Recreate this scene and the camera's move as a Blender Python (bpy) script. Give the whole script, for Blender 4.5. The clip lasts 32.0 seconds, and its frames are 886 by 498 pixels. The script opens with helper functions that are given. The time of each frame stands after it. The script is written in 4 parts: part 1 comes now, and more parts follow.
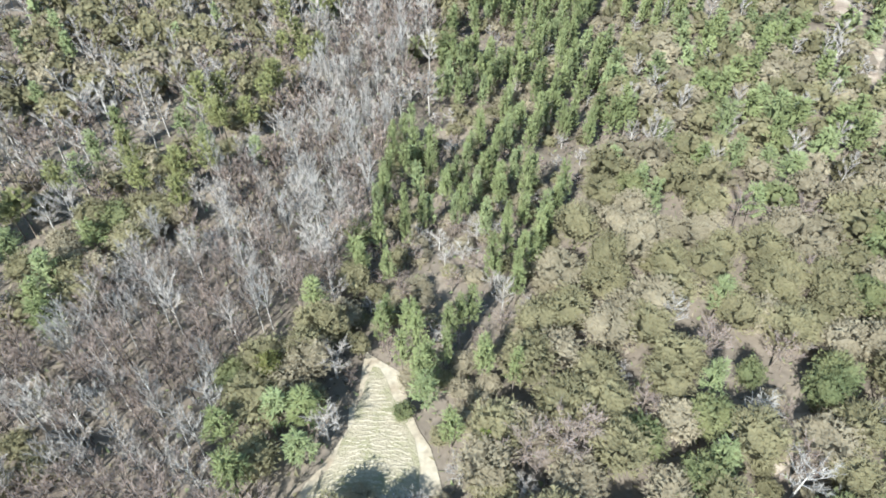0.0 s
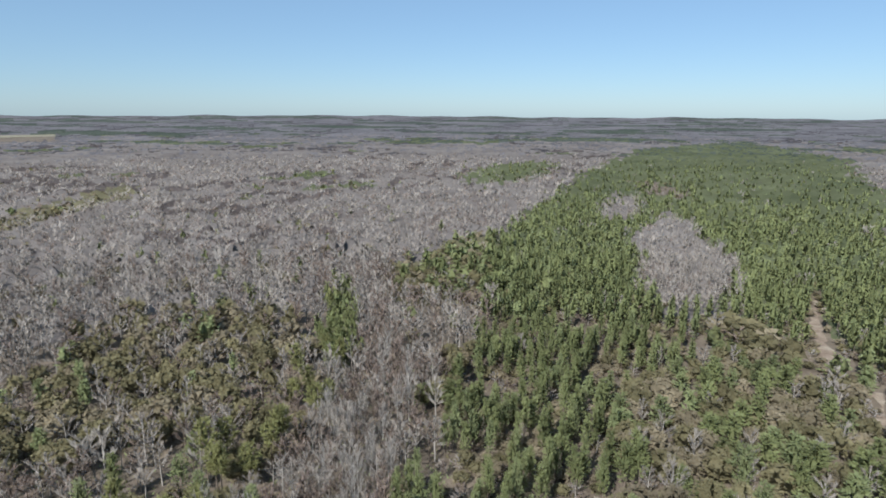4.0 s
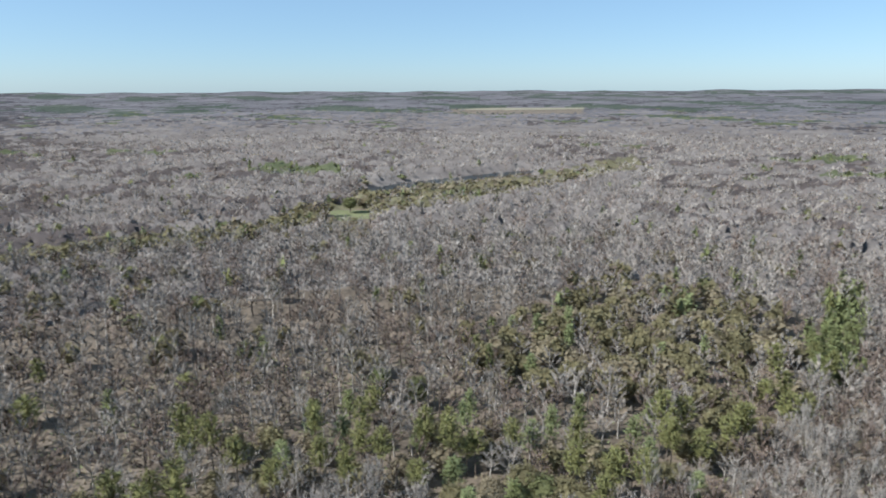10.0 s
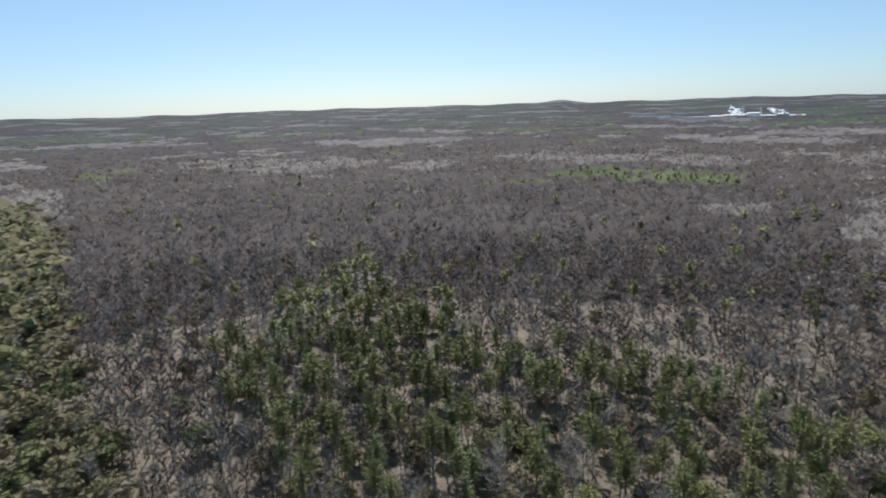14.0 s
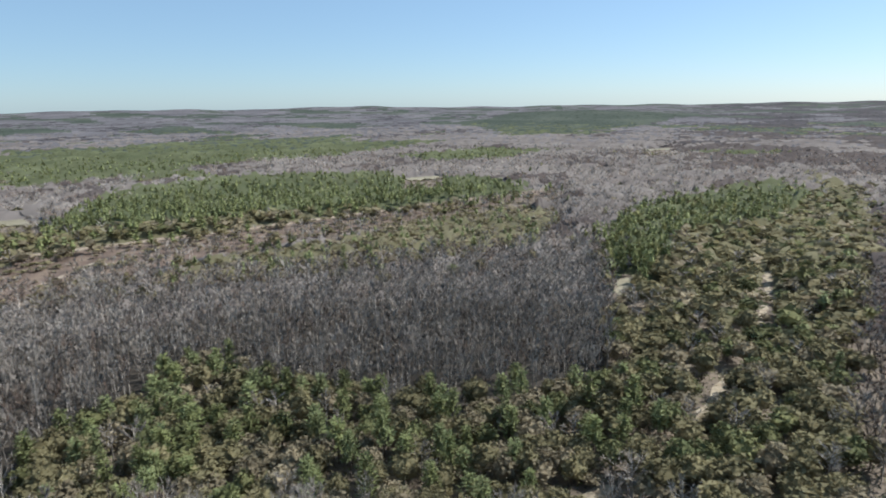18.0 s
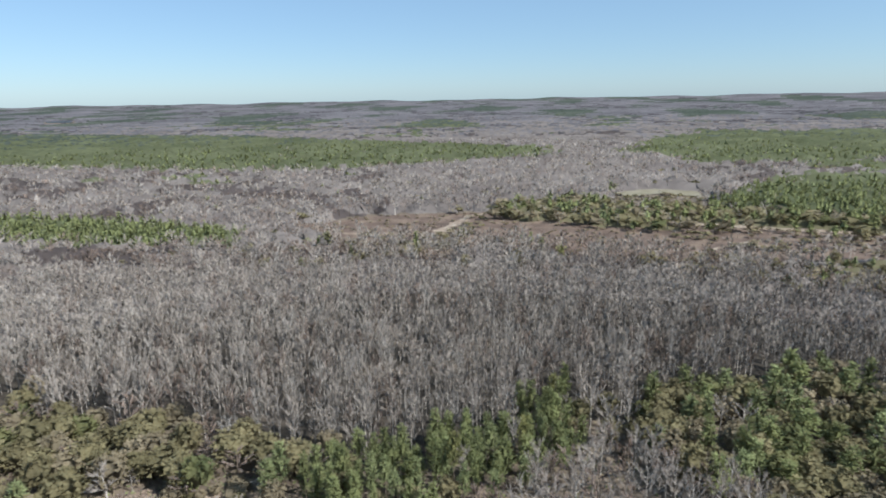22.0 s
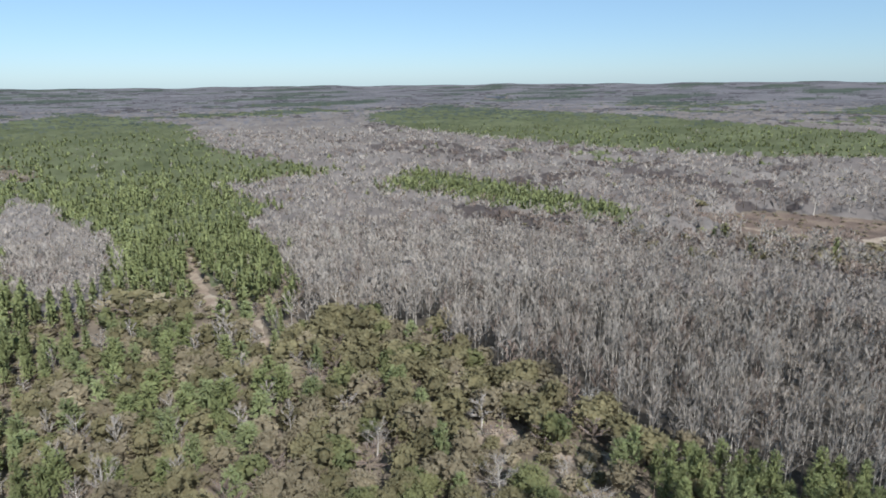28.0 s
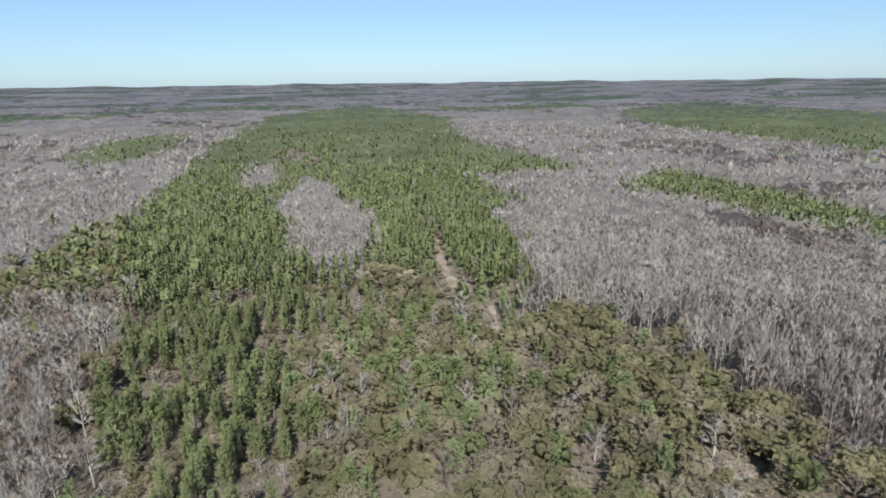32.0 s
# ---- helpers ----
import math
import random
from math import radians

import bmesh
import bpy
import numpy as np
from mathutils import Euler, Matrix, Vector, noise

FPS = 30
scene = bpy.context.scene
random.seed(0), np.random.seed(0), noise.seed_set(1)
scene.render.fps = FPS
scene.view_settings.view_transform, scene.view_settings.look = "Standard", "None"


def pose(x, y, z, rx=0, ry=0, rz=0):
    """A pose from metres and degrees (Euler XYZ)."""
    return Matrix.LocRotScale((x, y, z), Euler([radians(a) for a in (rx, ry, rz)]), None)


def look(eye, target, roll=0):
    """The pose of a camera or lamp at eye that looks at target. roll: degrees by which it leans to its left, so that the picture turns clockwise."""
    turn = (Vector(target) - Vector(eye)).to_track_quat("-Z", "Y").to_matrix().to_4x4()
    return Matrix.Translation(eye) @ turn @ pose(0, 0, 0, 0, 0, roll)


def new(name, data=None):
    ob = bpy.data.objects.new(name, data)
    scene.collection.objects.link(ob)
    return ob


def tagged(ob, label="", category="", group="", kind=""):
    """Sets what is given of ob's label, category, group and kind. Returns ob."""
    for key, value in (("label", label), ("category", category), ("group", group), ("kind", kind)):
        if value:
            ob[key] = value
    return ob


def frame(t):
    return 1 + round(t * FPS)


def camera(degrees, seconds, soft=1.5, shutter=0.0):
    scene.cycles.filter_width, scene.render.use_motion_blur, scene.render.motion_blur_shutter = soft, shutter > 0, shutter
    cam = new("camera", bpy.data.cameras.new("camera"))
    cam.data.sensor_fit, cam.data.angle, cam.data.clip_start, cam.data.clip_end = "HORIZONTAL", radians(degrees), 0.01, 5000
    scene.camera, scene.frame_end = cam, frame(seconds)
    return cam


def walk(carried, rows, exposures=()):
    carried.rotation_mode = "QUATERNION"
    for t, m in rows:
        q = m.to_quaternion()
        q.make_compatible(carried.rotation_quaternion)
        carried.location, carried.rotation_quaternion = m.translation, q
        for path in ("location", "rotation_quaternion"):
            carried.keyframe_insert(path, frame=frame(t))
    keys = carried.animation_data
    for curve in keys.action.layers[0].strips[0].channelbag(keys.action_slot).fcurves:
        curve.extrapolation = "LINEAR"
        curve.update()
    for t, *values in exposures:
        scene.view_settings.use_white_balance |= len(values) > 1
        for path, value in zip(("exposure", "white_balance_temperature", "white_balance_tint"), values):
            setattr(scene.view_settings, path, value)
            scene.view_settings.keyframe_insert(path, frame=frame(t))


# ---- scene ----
# The camera hovers at one spot, tilts up and then turns once round.
HEIGHT = 100.0
cam = camera(71.23, 32.0, soft=1.8, shutter=0.2)
PATH = [
    (0.0, pose(0, 0, HEIGHT, 46.45, -0.70, -0.00)),
    (0.5, pose(0, 0, HEIGHT, 47.06, -0.68, 0.07)),
    (1.0, pose(0, 0, HEIGHT, 47.38, -0.65, 0.12)),
    (1.5, pose(0, 0, HEIGHT, 48.50, -0.61, 0.14)),
    (1.6, pose(0, 0, HEIGHT, 50.00, -0.57, 0.14)),
    (1.8, pose(0, 0, HEIGHT, 54.80, -0.49, 0.12)),
    (2.0, pose(0, 0, HEIGHT, 61.93, -0.41, 0.10)),
    (2.1, pose(0, 0, HEIGHT, 66.40, -0.38, 0.10)),
    (2.2, pose(0, 0, HEIGHT, 70.50, -0.35, 0.09)),
    (2.3, pose(0, 0, HEIGHT, 73.90, -0.31, 0.08)),
    (2.5, pose(0, 0, HEIGHT, 78.94, -0.25, 0.07)),
    (3.0, pose(0, 0, HEIGHT, 81.61, -0.34, 0.31)),
    (3.5, pose(0, 0, HEIGHT, 78.79, -0.22, 0.24)),
    (5.5, pose(0, 0, HEIGHT, 76.72, -0.53, 2.16)),
    (6.0, pose(0, 0, HEIGHT, 76.53, -0.51, 3.06)),
    (6.5, pose(0, 0, HEIGHT, 76.35, -0.62, 3.63)),
    (7.0, pose(0, 0, HEIGHT, 76.21, -0.55, 4.30)),
    (7.5, pose(0, 0, HEIGHT, 76.11, -0.44, 4.60)),
    (7.7, pose(0, 0, HEIGHT, 76.03, -0.33, 5.50)),
    (7.8, pose(0, 0, HEIGHT, 75.99, -0.27, 7.40)),
    (8.0, pose(0, 0, HEIGHT, 75.91, -0.16, 12.27)),
    (8.5, pose(0, 0, HEIGHT, 75.79, 0.05, 26.28)),
    (9.0, pose(0, 0, HEIGHT, 75.68, 0.02, 31.32)),
    (9.5, pose(0, 0, HEIGHT, 75.54, 0.06, 35.90)),
    (10.0, pose(0, 0, HEIGHT, 75.39, 0.22, 44.57)),
    (10.5, pose(0, 0, HEIGHT, 75.31, 0.38, 51.40)),
    (11.0, pose(0, 0, HEIGHT, 75.29, 0.64, 61.85)),
    (11.5, pose(0, 0, HEIGHT, 75.39, 1.07, 76.45)),
    (12.0, pose(0, 0, HEIGHT, 75.54, 1.29, 90.23)),
    (12.5, pose(0, 0, HEIGHT, 75.78, 1.54, 103.06)),
    (13.0, pose(0, 0, HEIGHT, 75.99, 1.66, 113.93)),
    (13.5, pose(0, 0, HEIGHT, 76.42, 1.87, 130.78)),
    (14.0, pose(0, 0, HEIGHT, 76.73, 1.75, 143.71)),
    (14.5, pose(0, 0, HEIGHT, 76.90, 1.63, 152.29)),
    (15.0, pose(0, 0, HEIGHT, 77.06, 1.54, 162.89)),
    (15.5, pose(0, 0, HEIGHT, 77.14, 1.29, 172.45)),
    (17.5, pose(0, 0, HEIGHT, 76.90, 0.84, 205.78)),
    (18.0, pose(0, 0, HEIGHT, 76.78, 0.74, 211.94)),
    (18.5, pose(0, 0, HEIGHT, 76.70, 0.75, 218.68)),
    (19.0, pose(0, 0, HEIGHT, 76.64, 0.81, 226.94)),
    (19.5, pose(0, 0, HEIGHT, 76.55, 0.80, 235.22)),
    (20.0, pose(0, 0, HEIGHT, 76.44, 0.78, 241.28)),
    (20.5, pose(0, 0, HEIGHT, 76.35, 0.83, 248.39)),
    (21.0, pose(0, 0, HEIGHT, 76.29, 0.89, 255.67)),
    (21.5, pose(0, 0, HEIGHT, 76.22, 0.94, 262.71)),
    (22.0, pose(0, 0, HEIGHT, 76.15, 0.92, 269.01)),
    (22.5, pose(0, 0, HEIGHT, 76.02, 0.93, 275.07)),
    (23.0, pose(0, 0, HEIGHT, 75.92, 0.89, 280.06)),
    (23.5, pose(0, 0, HEIGHT, 75.82, 0.92, 284.17)),
    (24.0, pose(0, 0, HEIGHT, 75.70, 0.89, 287.94)),
    (24.5, pose(0, 0, HEIGHT, 75.59, 0.91, 291.59)),
    (25.0, pose(0, 0, HEIGHT, 75.47, 0.84, 294.65)),
    (25.5, pose(0, 0, HEIGHT, 75.35, 0.84, 297.06)),
    (27.5, pose(0, 0, HEIGHT, 74.92, 0.61, 303.22)),
    (28.0, pose(0, 0, HEIGHT, 74.84, 0.54, 305.05)),
    (28.5, pose(0, 0, HEIGHT, 74.77, 0.54, 306.75)),
    (29.0, pose(0, 0, HEIGHT, 74.71, 0.47, 307.78)),
    (29.5, pose(0, 0, HEIGHT, 74.66, 0.50, 309.86)),
    (30.0, pose(0, 0, HEIGHT, 74.66, 0.53, 312.89)),
    (30.5, pose(0, 0, HEIGHT, 74.66, 0.51, 315.42)),
    (31.0, pose(0, 0, HEIGHT, 74.65, 0.57, 319.23)),
    (31.5, pose(0, 0, HEIGHT, 74.65, 0.69, 323.91)),
    (32.0, pose(0, 0, HEIGHT, 74.64, 0.67, 327.53)),
]
EXPOSURES = [(0.0, 1.772, 6050, 5), (1.7, 1.772, 6050, 5), (2.05, 1.650, 6150, 7), (2.6, 0.652, 6340, 10), (7.0, 0.702, 6340, 10), (11.0, 0.932, 6250, 9), (12.5, 0.842, 6200, 9), (14.5, 0.622, 6420, 10), (19.0, 0.872, 6470, 10), (25.0, 0.792, 6340, 10), (32.0, 0.802, 6340, 10)]
walk(cam, PATH, EXPOSURES)

# ---- light ----
SUN_AZ, SUN_EL = 208.8, 38.7          # clockwise from +y, and above the horizon, in degrees
world = bpy.data.worlds.new("world")
scene.world = world
world.use_nodes = True
wn = world.node_tree
sky = wn.nodes.new("ShaderNodeTexSky")
sky.sky_type = "NISHITA"
sky.sun_disc = False
sky.sun_elevation = radians(SUN_EL)
sky.sun_rotation = radians(SUN_AZ)
sky.altitude = 100
sky.air_density, sky.dust_density, sky.ozone_density = 0.85, 0.35, 4.0
tint = wn.nodes.new("ShaderNodeVectorMath")
tint.operation = "MULTIPLY"
tint.inputs[1].default_value = (0.92, 1.0, 1.09)
wn.links.new(sky.outputs[0], tint.inputs[0])
veil = wn.nodes.new("ShaderNodeMix")          # thin even haze over the whole sky
veil.data_type = "RGBA"
veil.inputs["Factor"].default_value = 0.32
veil.inputs["B"].default_value = (4.9, 7.6, 9.6, 1)
wn.links.new(tint.outputs[0], veil.inputs["A"])
wn.links.new(veil.outputs["Result"], wn.nodes["Background"].inputs[0])
wn.nodes["Background"].inputs[1].default_value = 0.061
sun = new("sun", bpy.data.lights.new("sun", "SUN"))
sun.data.energy = 5.0
sun.data.angle = radians(0.53)
sun.data.color = (1.0, 0.97, 0.92)
toward = Vector((math.sin(radians(SUN_AZ)) * math.cos(radians(SUN_EL)), math.cos(radians(SUN_AZ)) * math.cos(radians(SUN_EL)), math.sin(radians(SUN_EL))))
sun.matrix_world = look(toward * 300, (0, 0, 0))


# ---- materials ----
def material(name, colours, scale, fine=1.5, rough=0.9, see_through=0.0, island=0.25, gloss=0.15, bump=0.0, by_object=0.0, soft=0.0, cover=1.0):
    """Colours run along a coarse noise in the world; a fine one and each loose piece vary the brightness."""
    mat = bpy.data.materials.new(name)
    mat.use_nodes = True
    n, l = mat.node_tree.nodes, mat.node_tree.links
    bsdf = n["Principled BSDF"]
    bsdf.inputs["Roughness"].default_value = rough
    bsdf.inputs["Specular IOR Level"].default_value = gloss
    geo = n.new("ShaderNodeNewGeometry")
    coarse = n.new("ShaderNodeTexNoise")
    coarse.inputs["Scale"].default_value = scale
    coarse.inputs["Detail"].default_value = 3.0
    l.new(geo.outputs["Position"], coarse.inputs["Vector"])
    ramp = n.new("ShaderNodeValToRGB")
    ramp.color_ramp.elements[0].position, ramp.color_ramp.elements[1].position = 0.33, 0.67
    while len(ramp.color_ramp.elements) < len(colours):
        ramp.color_ramp.elements.new(0.5)
    for i, c in enumerate(colours):
        ramp.color_ramp.elements[i].position = 0.33 + 0.34 * i / (len(colours) - 1)
        ramp.color_ramp.elements[i].color = (*c, 1)
    l.new(coarse.outputs["Fac"], ramp.inputs["Fac"])
    small = n.new("ShaderNodeTexNoise")
    small.inputs["Scale"].default_value = fine
    small.inputs["Detail"].default_value = 4.0
    l.new(geo.outputs["Position"], small.inputs["Vector"])
    a = n.new("ShaderNodeMath")
    a.operation = "MULTIPLY_ADD"
    l.new(small.outputs["Fac"], a.inputs[0])
    a.inputs[1].default_value, a.inputs[2].default_value = 0.8, 0.6
    b = n.new("ShaderNodeMath")
    b.operation = "MULTIPLY_ADD"
    l.new(geo.outputs["Random Per Island"], b.inputs[0])
    b.inputs[1].default_value = island
    b.inputs[2].default_value = 1.0 - island / 2
    c = n.new("ShaderNodeMath")
    c.operation = "MULTIPLY"
    l.new(a.outputs[0], c.inputs[0])
    l.new(b.outputs[0], c.inputs[1])
    if by_object:
        info = n.new("ShaderNodeObjectInfo")
        d = n.new("ShaderNodeMath")
        d.operation = "MULTIPLY_ADD"
        l.new(info.outputs["Random"], d.inputs[0])
        d.inputs[1].default_value, d.inputs[2].default_value = by_object, 1.0 - by_object / 2
        e = n.new("ShaderNodeMath")
        e.operation = "MULTIPLY"
        l.new(c.outputs[0], e.inputs[0])
        l.new(d.outputs[0], e.inputs[1])
        c = e
        tone = n.new("ShaderNodeAttribute")
        tone.attribute_name = "tone"          # each tree of the joined woods is a little lighter or darker
        d = n.new("ShaderNodeMath")
        d.operation = "MULTIPLY_ADD"
        l.new(tone.outputs["Fac"], d.inputs[0])
        d.inputs[1].default_value, d.inputs[2].default_value = 1.0, 1.0
        e = n.new("ShaderNodeMath")
        e.operation = "MULTIPLY"
        l.new(c.outputs[0], e.inputs[0])
        l.new(d.outputs[0], e.inputs[1])
        c = e
    mul = n.new("ShaderNodeVectorMath")
    mul.operation = "SCALE"
    l.new(ramp.outputs["Color"], mul.inputs[0])
    l.new(c.outputs[0], mul.inputs["Scale"])
    l.new(mul.outputs[0], bsdf.inputs["Base Color"])
    if bump:
        bp = n.new("ShaderNodeBump")
        bp.inputs["Strength"].default_value = bump
        bp.inputs["Distance"].default_value = 0.3
        l.new(small.outputs["Fac"], bp.inputs["Height"])
        l.new(bp.outputs[0], bsdf.inputs["Normal"])
    out = bsdf.outputs[0]
    if see_through:
        tr = n.new("ShaderNodeBsdfTranslucent")
        l.new(mul.outputs[0], tr.inputs["Color"])
        if soft:                      # one sliver stands for many fine round twigs or needles; its normal is bent upwards to even out light and shade
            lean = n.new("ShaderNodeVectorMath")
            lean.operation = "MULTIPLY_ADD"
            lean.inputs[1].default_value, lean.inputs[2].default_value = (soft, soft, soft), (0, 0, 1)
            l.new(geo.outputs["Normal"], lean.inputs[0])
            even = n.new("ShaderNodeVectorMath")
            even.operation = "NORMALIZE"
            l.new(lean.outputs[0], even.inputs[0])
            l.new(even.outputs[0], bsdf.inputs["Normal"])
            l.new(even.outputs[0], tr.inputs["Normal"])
        mix = n.new("ShaderNodeMixShader")
        mix.inputs[0].default_value = see_through
        l.new(bsdf.outputs[0], mix.inputs[1])
        l.new(tr.outputs[0], mix.inputs[2])
        out = mix.outputs[0]
    if cover < 1:                     # one sliver is a spray of finer twigs with gaps between them
        gap = n.new("ShaderNodeBsdfTransparent")
        mix = n.new("ShaderNodeMixShader")
        mix.inputs[0].default_value = cover
        l.new(gap.outputs[0], mix.inputs[1])
        l.new(out, mix.inputs[2])
        out = mix.outputs[0]
    l.new(out, n["Material Output"].inputs["Surface"])
    return mat


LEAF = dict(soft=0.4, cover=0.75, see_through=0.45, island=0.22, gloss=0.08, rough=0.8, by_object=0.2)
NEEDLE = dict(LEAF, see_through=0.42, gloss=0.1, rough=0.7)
PINE_MATS = [material("pine_needles", [(0.195, 0.227, 0.104), (0.232, 0.264, 0.121), (0.269, 0.304, 0.142)], 0.07, 0.25, **NEEDLE),
             material("pine_needles_yellow", [(0.217, 0.255, 0.128), (0.258, 0.299, 0.148), (0.3, 0.341, 0.175)], 0.07, 0.25, **NEEDLE),
             material("pine_needles_open", [(0.202, 0.211, 0.0916), (0.241, 0.249, 0.107), (0.277, 0.286, 0.126)], 0.07, 0.25, **NEEDLE)]
OAK_MATS = [material("oak_leaves_dark", [(0.143, 0.169, 0.0825), (0.193, 0.208, 0.101), (0.231, 0.237, 0.115)], 0.09, 0.25, **LEAF),
            material("oak_leaves_olive", [(0.206, 0.189, 0.109), (0.242, 0.222, 0.128), (0.28, 0.253, 0.149)], 0.09, 0.25, **LEAF),
            material("oak_leaves_tan", [(0.268, 0.234, 0.16), (0.314, 0.272, 0.189), (0.358, 0.311, 0.219)], 0.09, 0.25, **LEAF),
            material("lime_leaves", [(0.182, 0.233, 0.052), (0.231, 0.274, 0.065)], 0.3, **LEAF),
            material("yellow_leaves", [(0.164, 0.172, 0.063), (0.205, 0.205, 0.075)], 0.3, **LEAF)]
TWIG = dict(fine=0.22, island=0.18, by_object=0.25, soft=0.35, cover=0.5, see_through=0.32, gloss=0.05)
BARE_MATS = [material("grey_twigs", [(0.324, 0.291, 0.262), (0.394, 0.36, 0.328), (0.462, 0.431, 0.393)], 0.06, **TWIG),
             material("russet_twigs", [(0.219, 0.171, 0.147), (0.269, 0.215, 0.187), (0.319, 0.261, 0.23)], 0.06, **TWIG),
             material("pale_twigs", [(0.319, 0.299, 0.276), (0.376, 0.357, 0.333), (0.434, 0.415, 0.386)], 0.06, **TWIG)]
BARK = material("bark", [(0.11, 0.09, 0.075), (0.17, 0.14, 0.115)], 0.5, 3.0)
BARK_GREY = material("bark_grey", [(0.248, 0.232, 0.212), (0.328, 0.308, 0.285)], 0.3, 3.0)
BARK_PALE = material("bark_pale", [(0.281, 0.265, 0.246), (0.343, 0.328, 0.304)], 0.3, 3.0)
GROUND = material("leaf_litter", [(0.0952, 0.0786, 0.0616), (0.128, 0.106, 0.084), (0.16, 0.133, 0.103)], 0.05, 0.7, bump=0.4)
SAND = material("pale_sand", [(0.203, 0.165, 0.12), (0.247, 0.214, 0.161), (0.292, 0.259, 0.203)], 0.25, 1.2, bump=0.3)
DIRT = material("red_clay", [(0.18, 0.14, 0.11), (0.233, 0.187, 0.148), (0.285, 0.25, 0.202)], 0.15, 1.2, bump=0.3)
FIELD = material("dry_grass", [(0.167, 0.156, 0.11), (0.207, 0.191, 0.139), (0.233, 0.218, 0.172)], 0.06, 1.2)
MEADOW = material("meadow_grass", [(0.132, 0.146, 0.075), (0.173, 0.183, 0.098)], 0.06, 1.2)
MOWN = material("mown_straw", [(0.175, 0.165, 0.1), (0.22, 0.195, 0.137), (0.25, 0.218, 0.16)], 0.3, 3.0, bump=0.6)
STRAW = material("cut_straw", [(0.235, 0.207, 0.152), (0.275, 0.245, 0.185)], 0.6, 4.0, island=0.4)
SLASH = material("logging_slash", [(0.08, 0.061, 0.05), (0.116, 0.086, 0.07), (0.16, 0.124, 0.096)], 0.06, 0.9, bump=0.5)
WATER = material("dark_water", [(0.02, 0.022, 0.02), (0.03, 0.03, 0.027)], 0.05, 0.4, rough=0.4, gloss=0.12)
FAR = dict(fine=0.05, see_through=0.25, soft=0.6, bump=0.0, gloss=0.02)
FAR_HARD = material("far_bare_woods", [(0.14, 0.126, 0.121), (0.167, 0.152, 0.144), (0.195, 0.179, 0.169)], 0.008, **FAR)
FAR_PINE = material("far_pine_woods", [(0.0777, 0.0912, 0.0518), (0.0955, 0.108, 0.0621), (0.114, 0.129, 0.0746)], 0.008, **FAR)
# brown stands, darkened in colour for the shaded sides seen against the sun
FAR_BROWN_SHADED = material("far_brown_shaded_woods", [(0.0696, 0.0605, 0.0596), (0.0835, 0.0726, 0.0709), (0.0966, 0.0848, 0.0824)], 0.008, **FAR)
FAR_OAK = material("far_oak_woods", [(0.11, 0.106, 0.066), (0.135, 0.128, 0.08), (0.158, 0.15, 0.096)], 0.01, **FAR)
# bluer, darker copies for far off: haze and crown shade put in the colour
HAZED_HARD = material("hazed_bare_woods", [(0.104, 0.102, 0.112), (0.128, 0.125, 0.136), (0.159, 0.154, 0.165)], 0.004, **FAR)
HAZED_PINE = material("hazed_pine_woods", [(0.055, 0.069, 0.0576), (0.066, 0.0805, 0.0672), (0.0825, 0.0966, 0.0792)], 0.004, **FAR)
HAZED_BROWN = material("hazed_brown_woods", [(0.0549, 0.053, 0.0583), (0.0666, 0.0632, 0.0691), (0.0804, 0.0765, 0.0821)], 0.004, **FAR)
PEAT = material("wet_peat", [(0.03, 0.027, 0.023), (0.042, 0.037, 0.031), (0.06, 0.051, 0.041)], 0.08, 0.7, bump=0.4, rough=0.8)
CONCRETE = material("pale_concrete", [(0.55, 0.55, 0.55), (0.68, 0.68, 0.67)], 0.02, 0.2)
STEEL = material("sheet_steel", [(0.45, 0.46, 0.47), (0.6, 0.61, 0.62)], 0.05, 0.3, rough=0.4, gloss=0.5)
STEAM = material("white_steam", [(0.85, 0.86, 0.88), (0.92, 0.92, 0.93)], 0.05, 0.2, see_through=0.85)

# woods: name, sort of stand, outline in metres; later ones lie over earlier ones
STANDS = []
STANDS.append(("oak_belt", "OAKPINE", [(-58, 310), (-46, 348), (-28, 379), (18, 483), (48, 474), (36, 318), (16, 260), (-1, 219), (-5, 193), (1, 166), (-4, 141), (-16, 122), (9, 123), (29, 175), (29, 246), (51, 319)]))
STANDS.append(("mixed_pine_belt", "PMIX", [(-170, -137), (-187, -102), (-187, -55), (-169, -5), (-144, -3), (-140, 28), (-136, 70), (-135, 106), (-116, 93), (-121, -102)]))
STANDS.append(("mixed_pine_belt_2", "PMIX", [(-60, -238), (-116, -292), (-180, -336), (-165, -223), (-141, -169), (-163, -150), (-176, -111), (-186, -76), (-189, -55), (-147, -40), (-48, -119), (-48, -185)]))
STANDS.append(("mixed_pine_left", "PMIX", [(-165, 59), (-132, 92), (-105, 96), (-118, 123), (-93, 127), (-56, 161), (-54, 200), (-48, 215), (-34, 174), (-41, 141), (-41, 114), (-145, 51)]))
STANDS.append(("rust_oaks", "RUST", [(-153, 187), (-149, 215), (-153, 279), (-120, 299), (-60, 236), (-64, 194), (-78, 170), (-103, 160), (-123, 170)]))
STANDS.append(("rust_oaks_west", "RUST", [(-153, 178), (-150, 208), (-139, 264), (-119, 294), (-77, 287), (-55, 240), (-53, 194), (-72, 171), (-103, 158), (-117, 145)]))
STANDS.append(("pine_clump_west", "PINEC", [(-50, 214), (-61, 298), (-55, 332), (-41, 300), (-34, 237), (-37, 210)]))
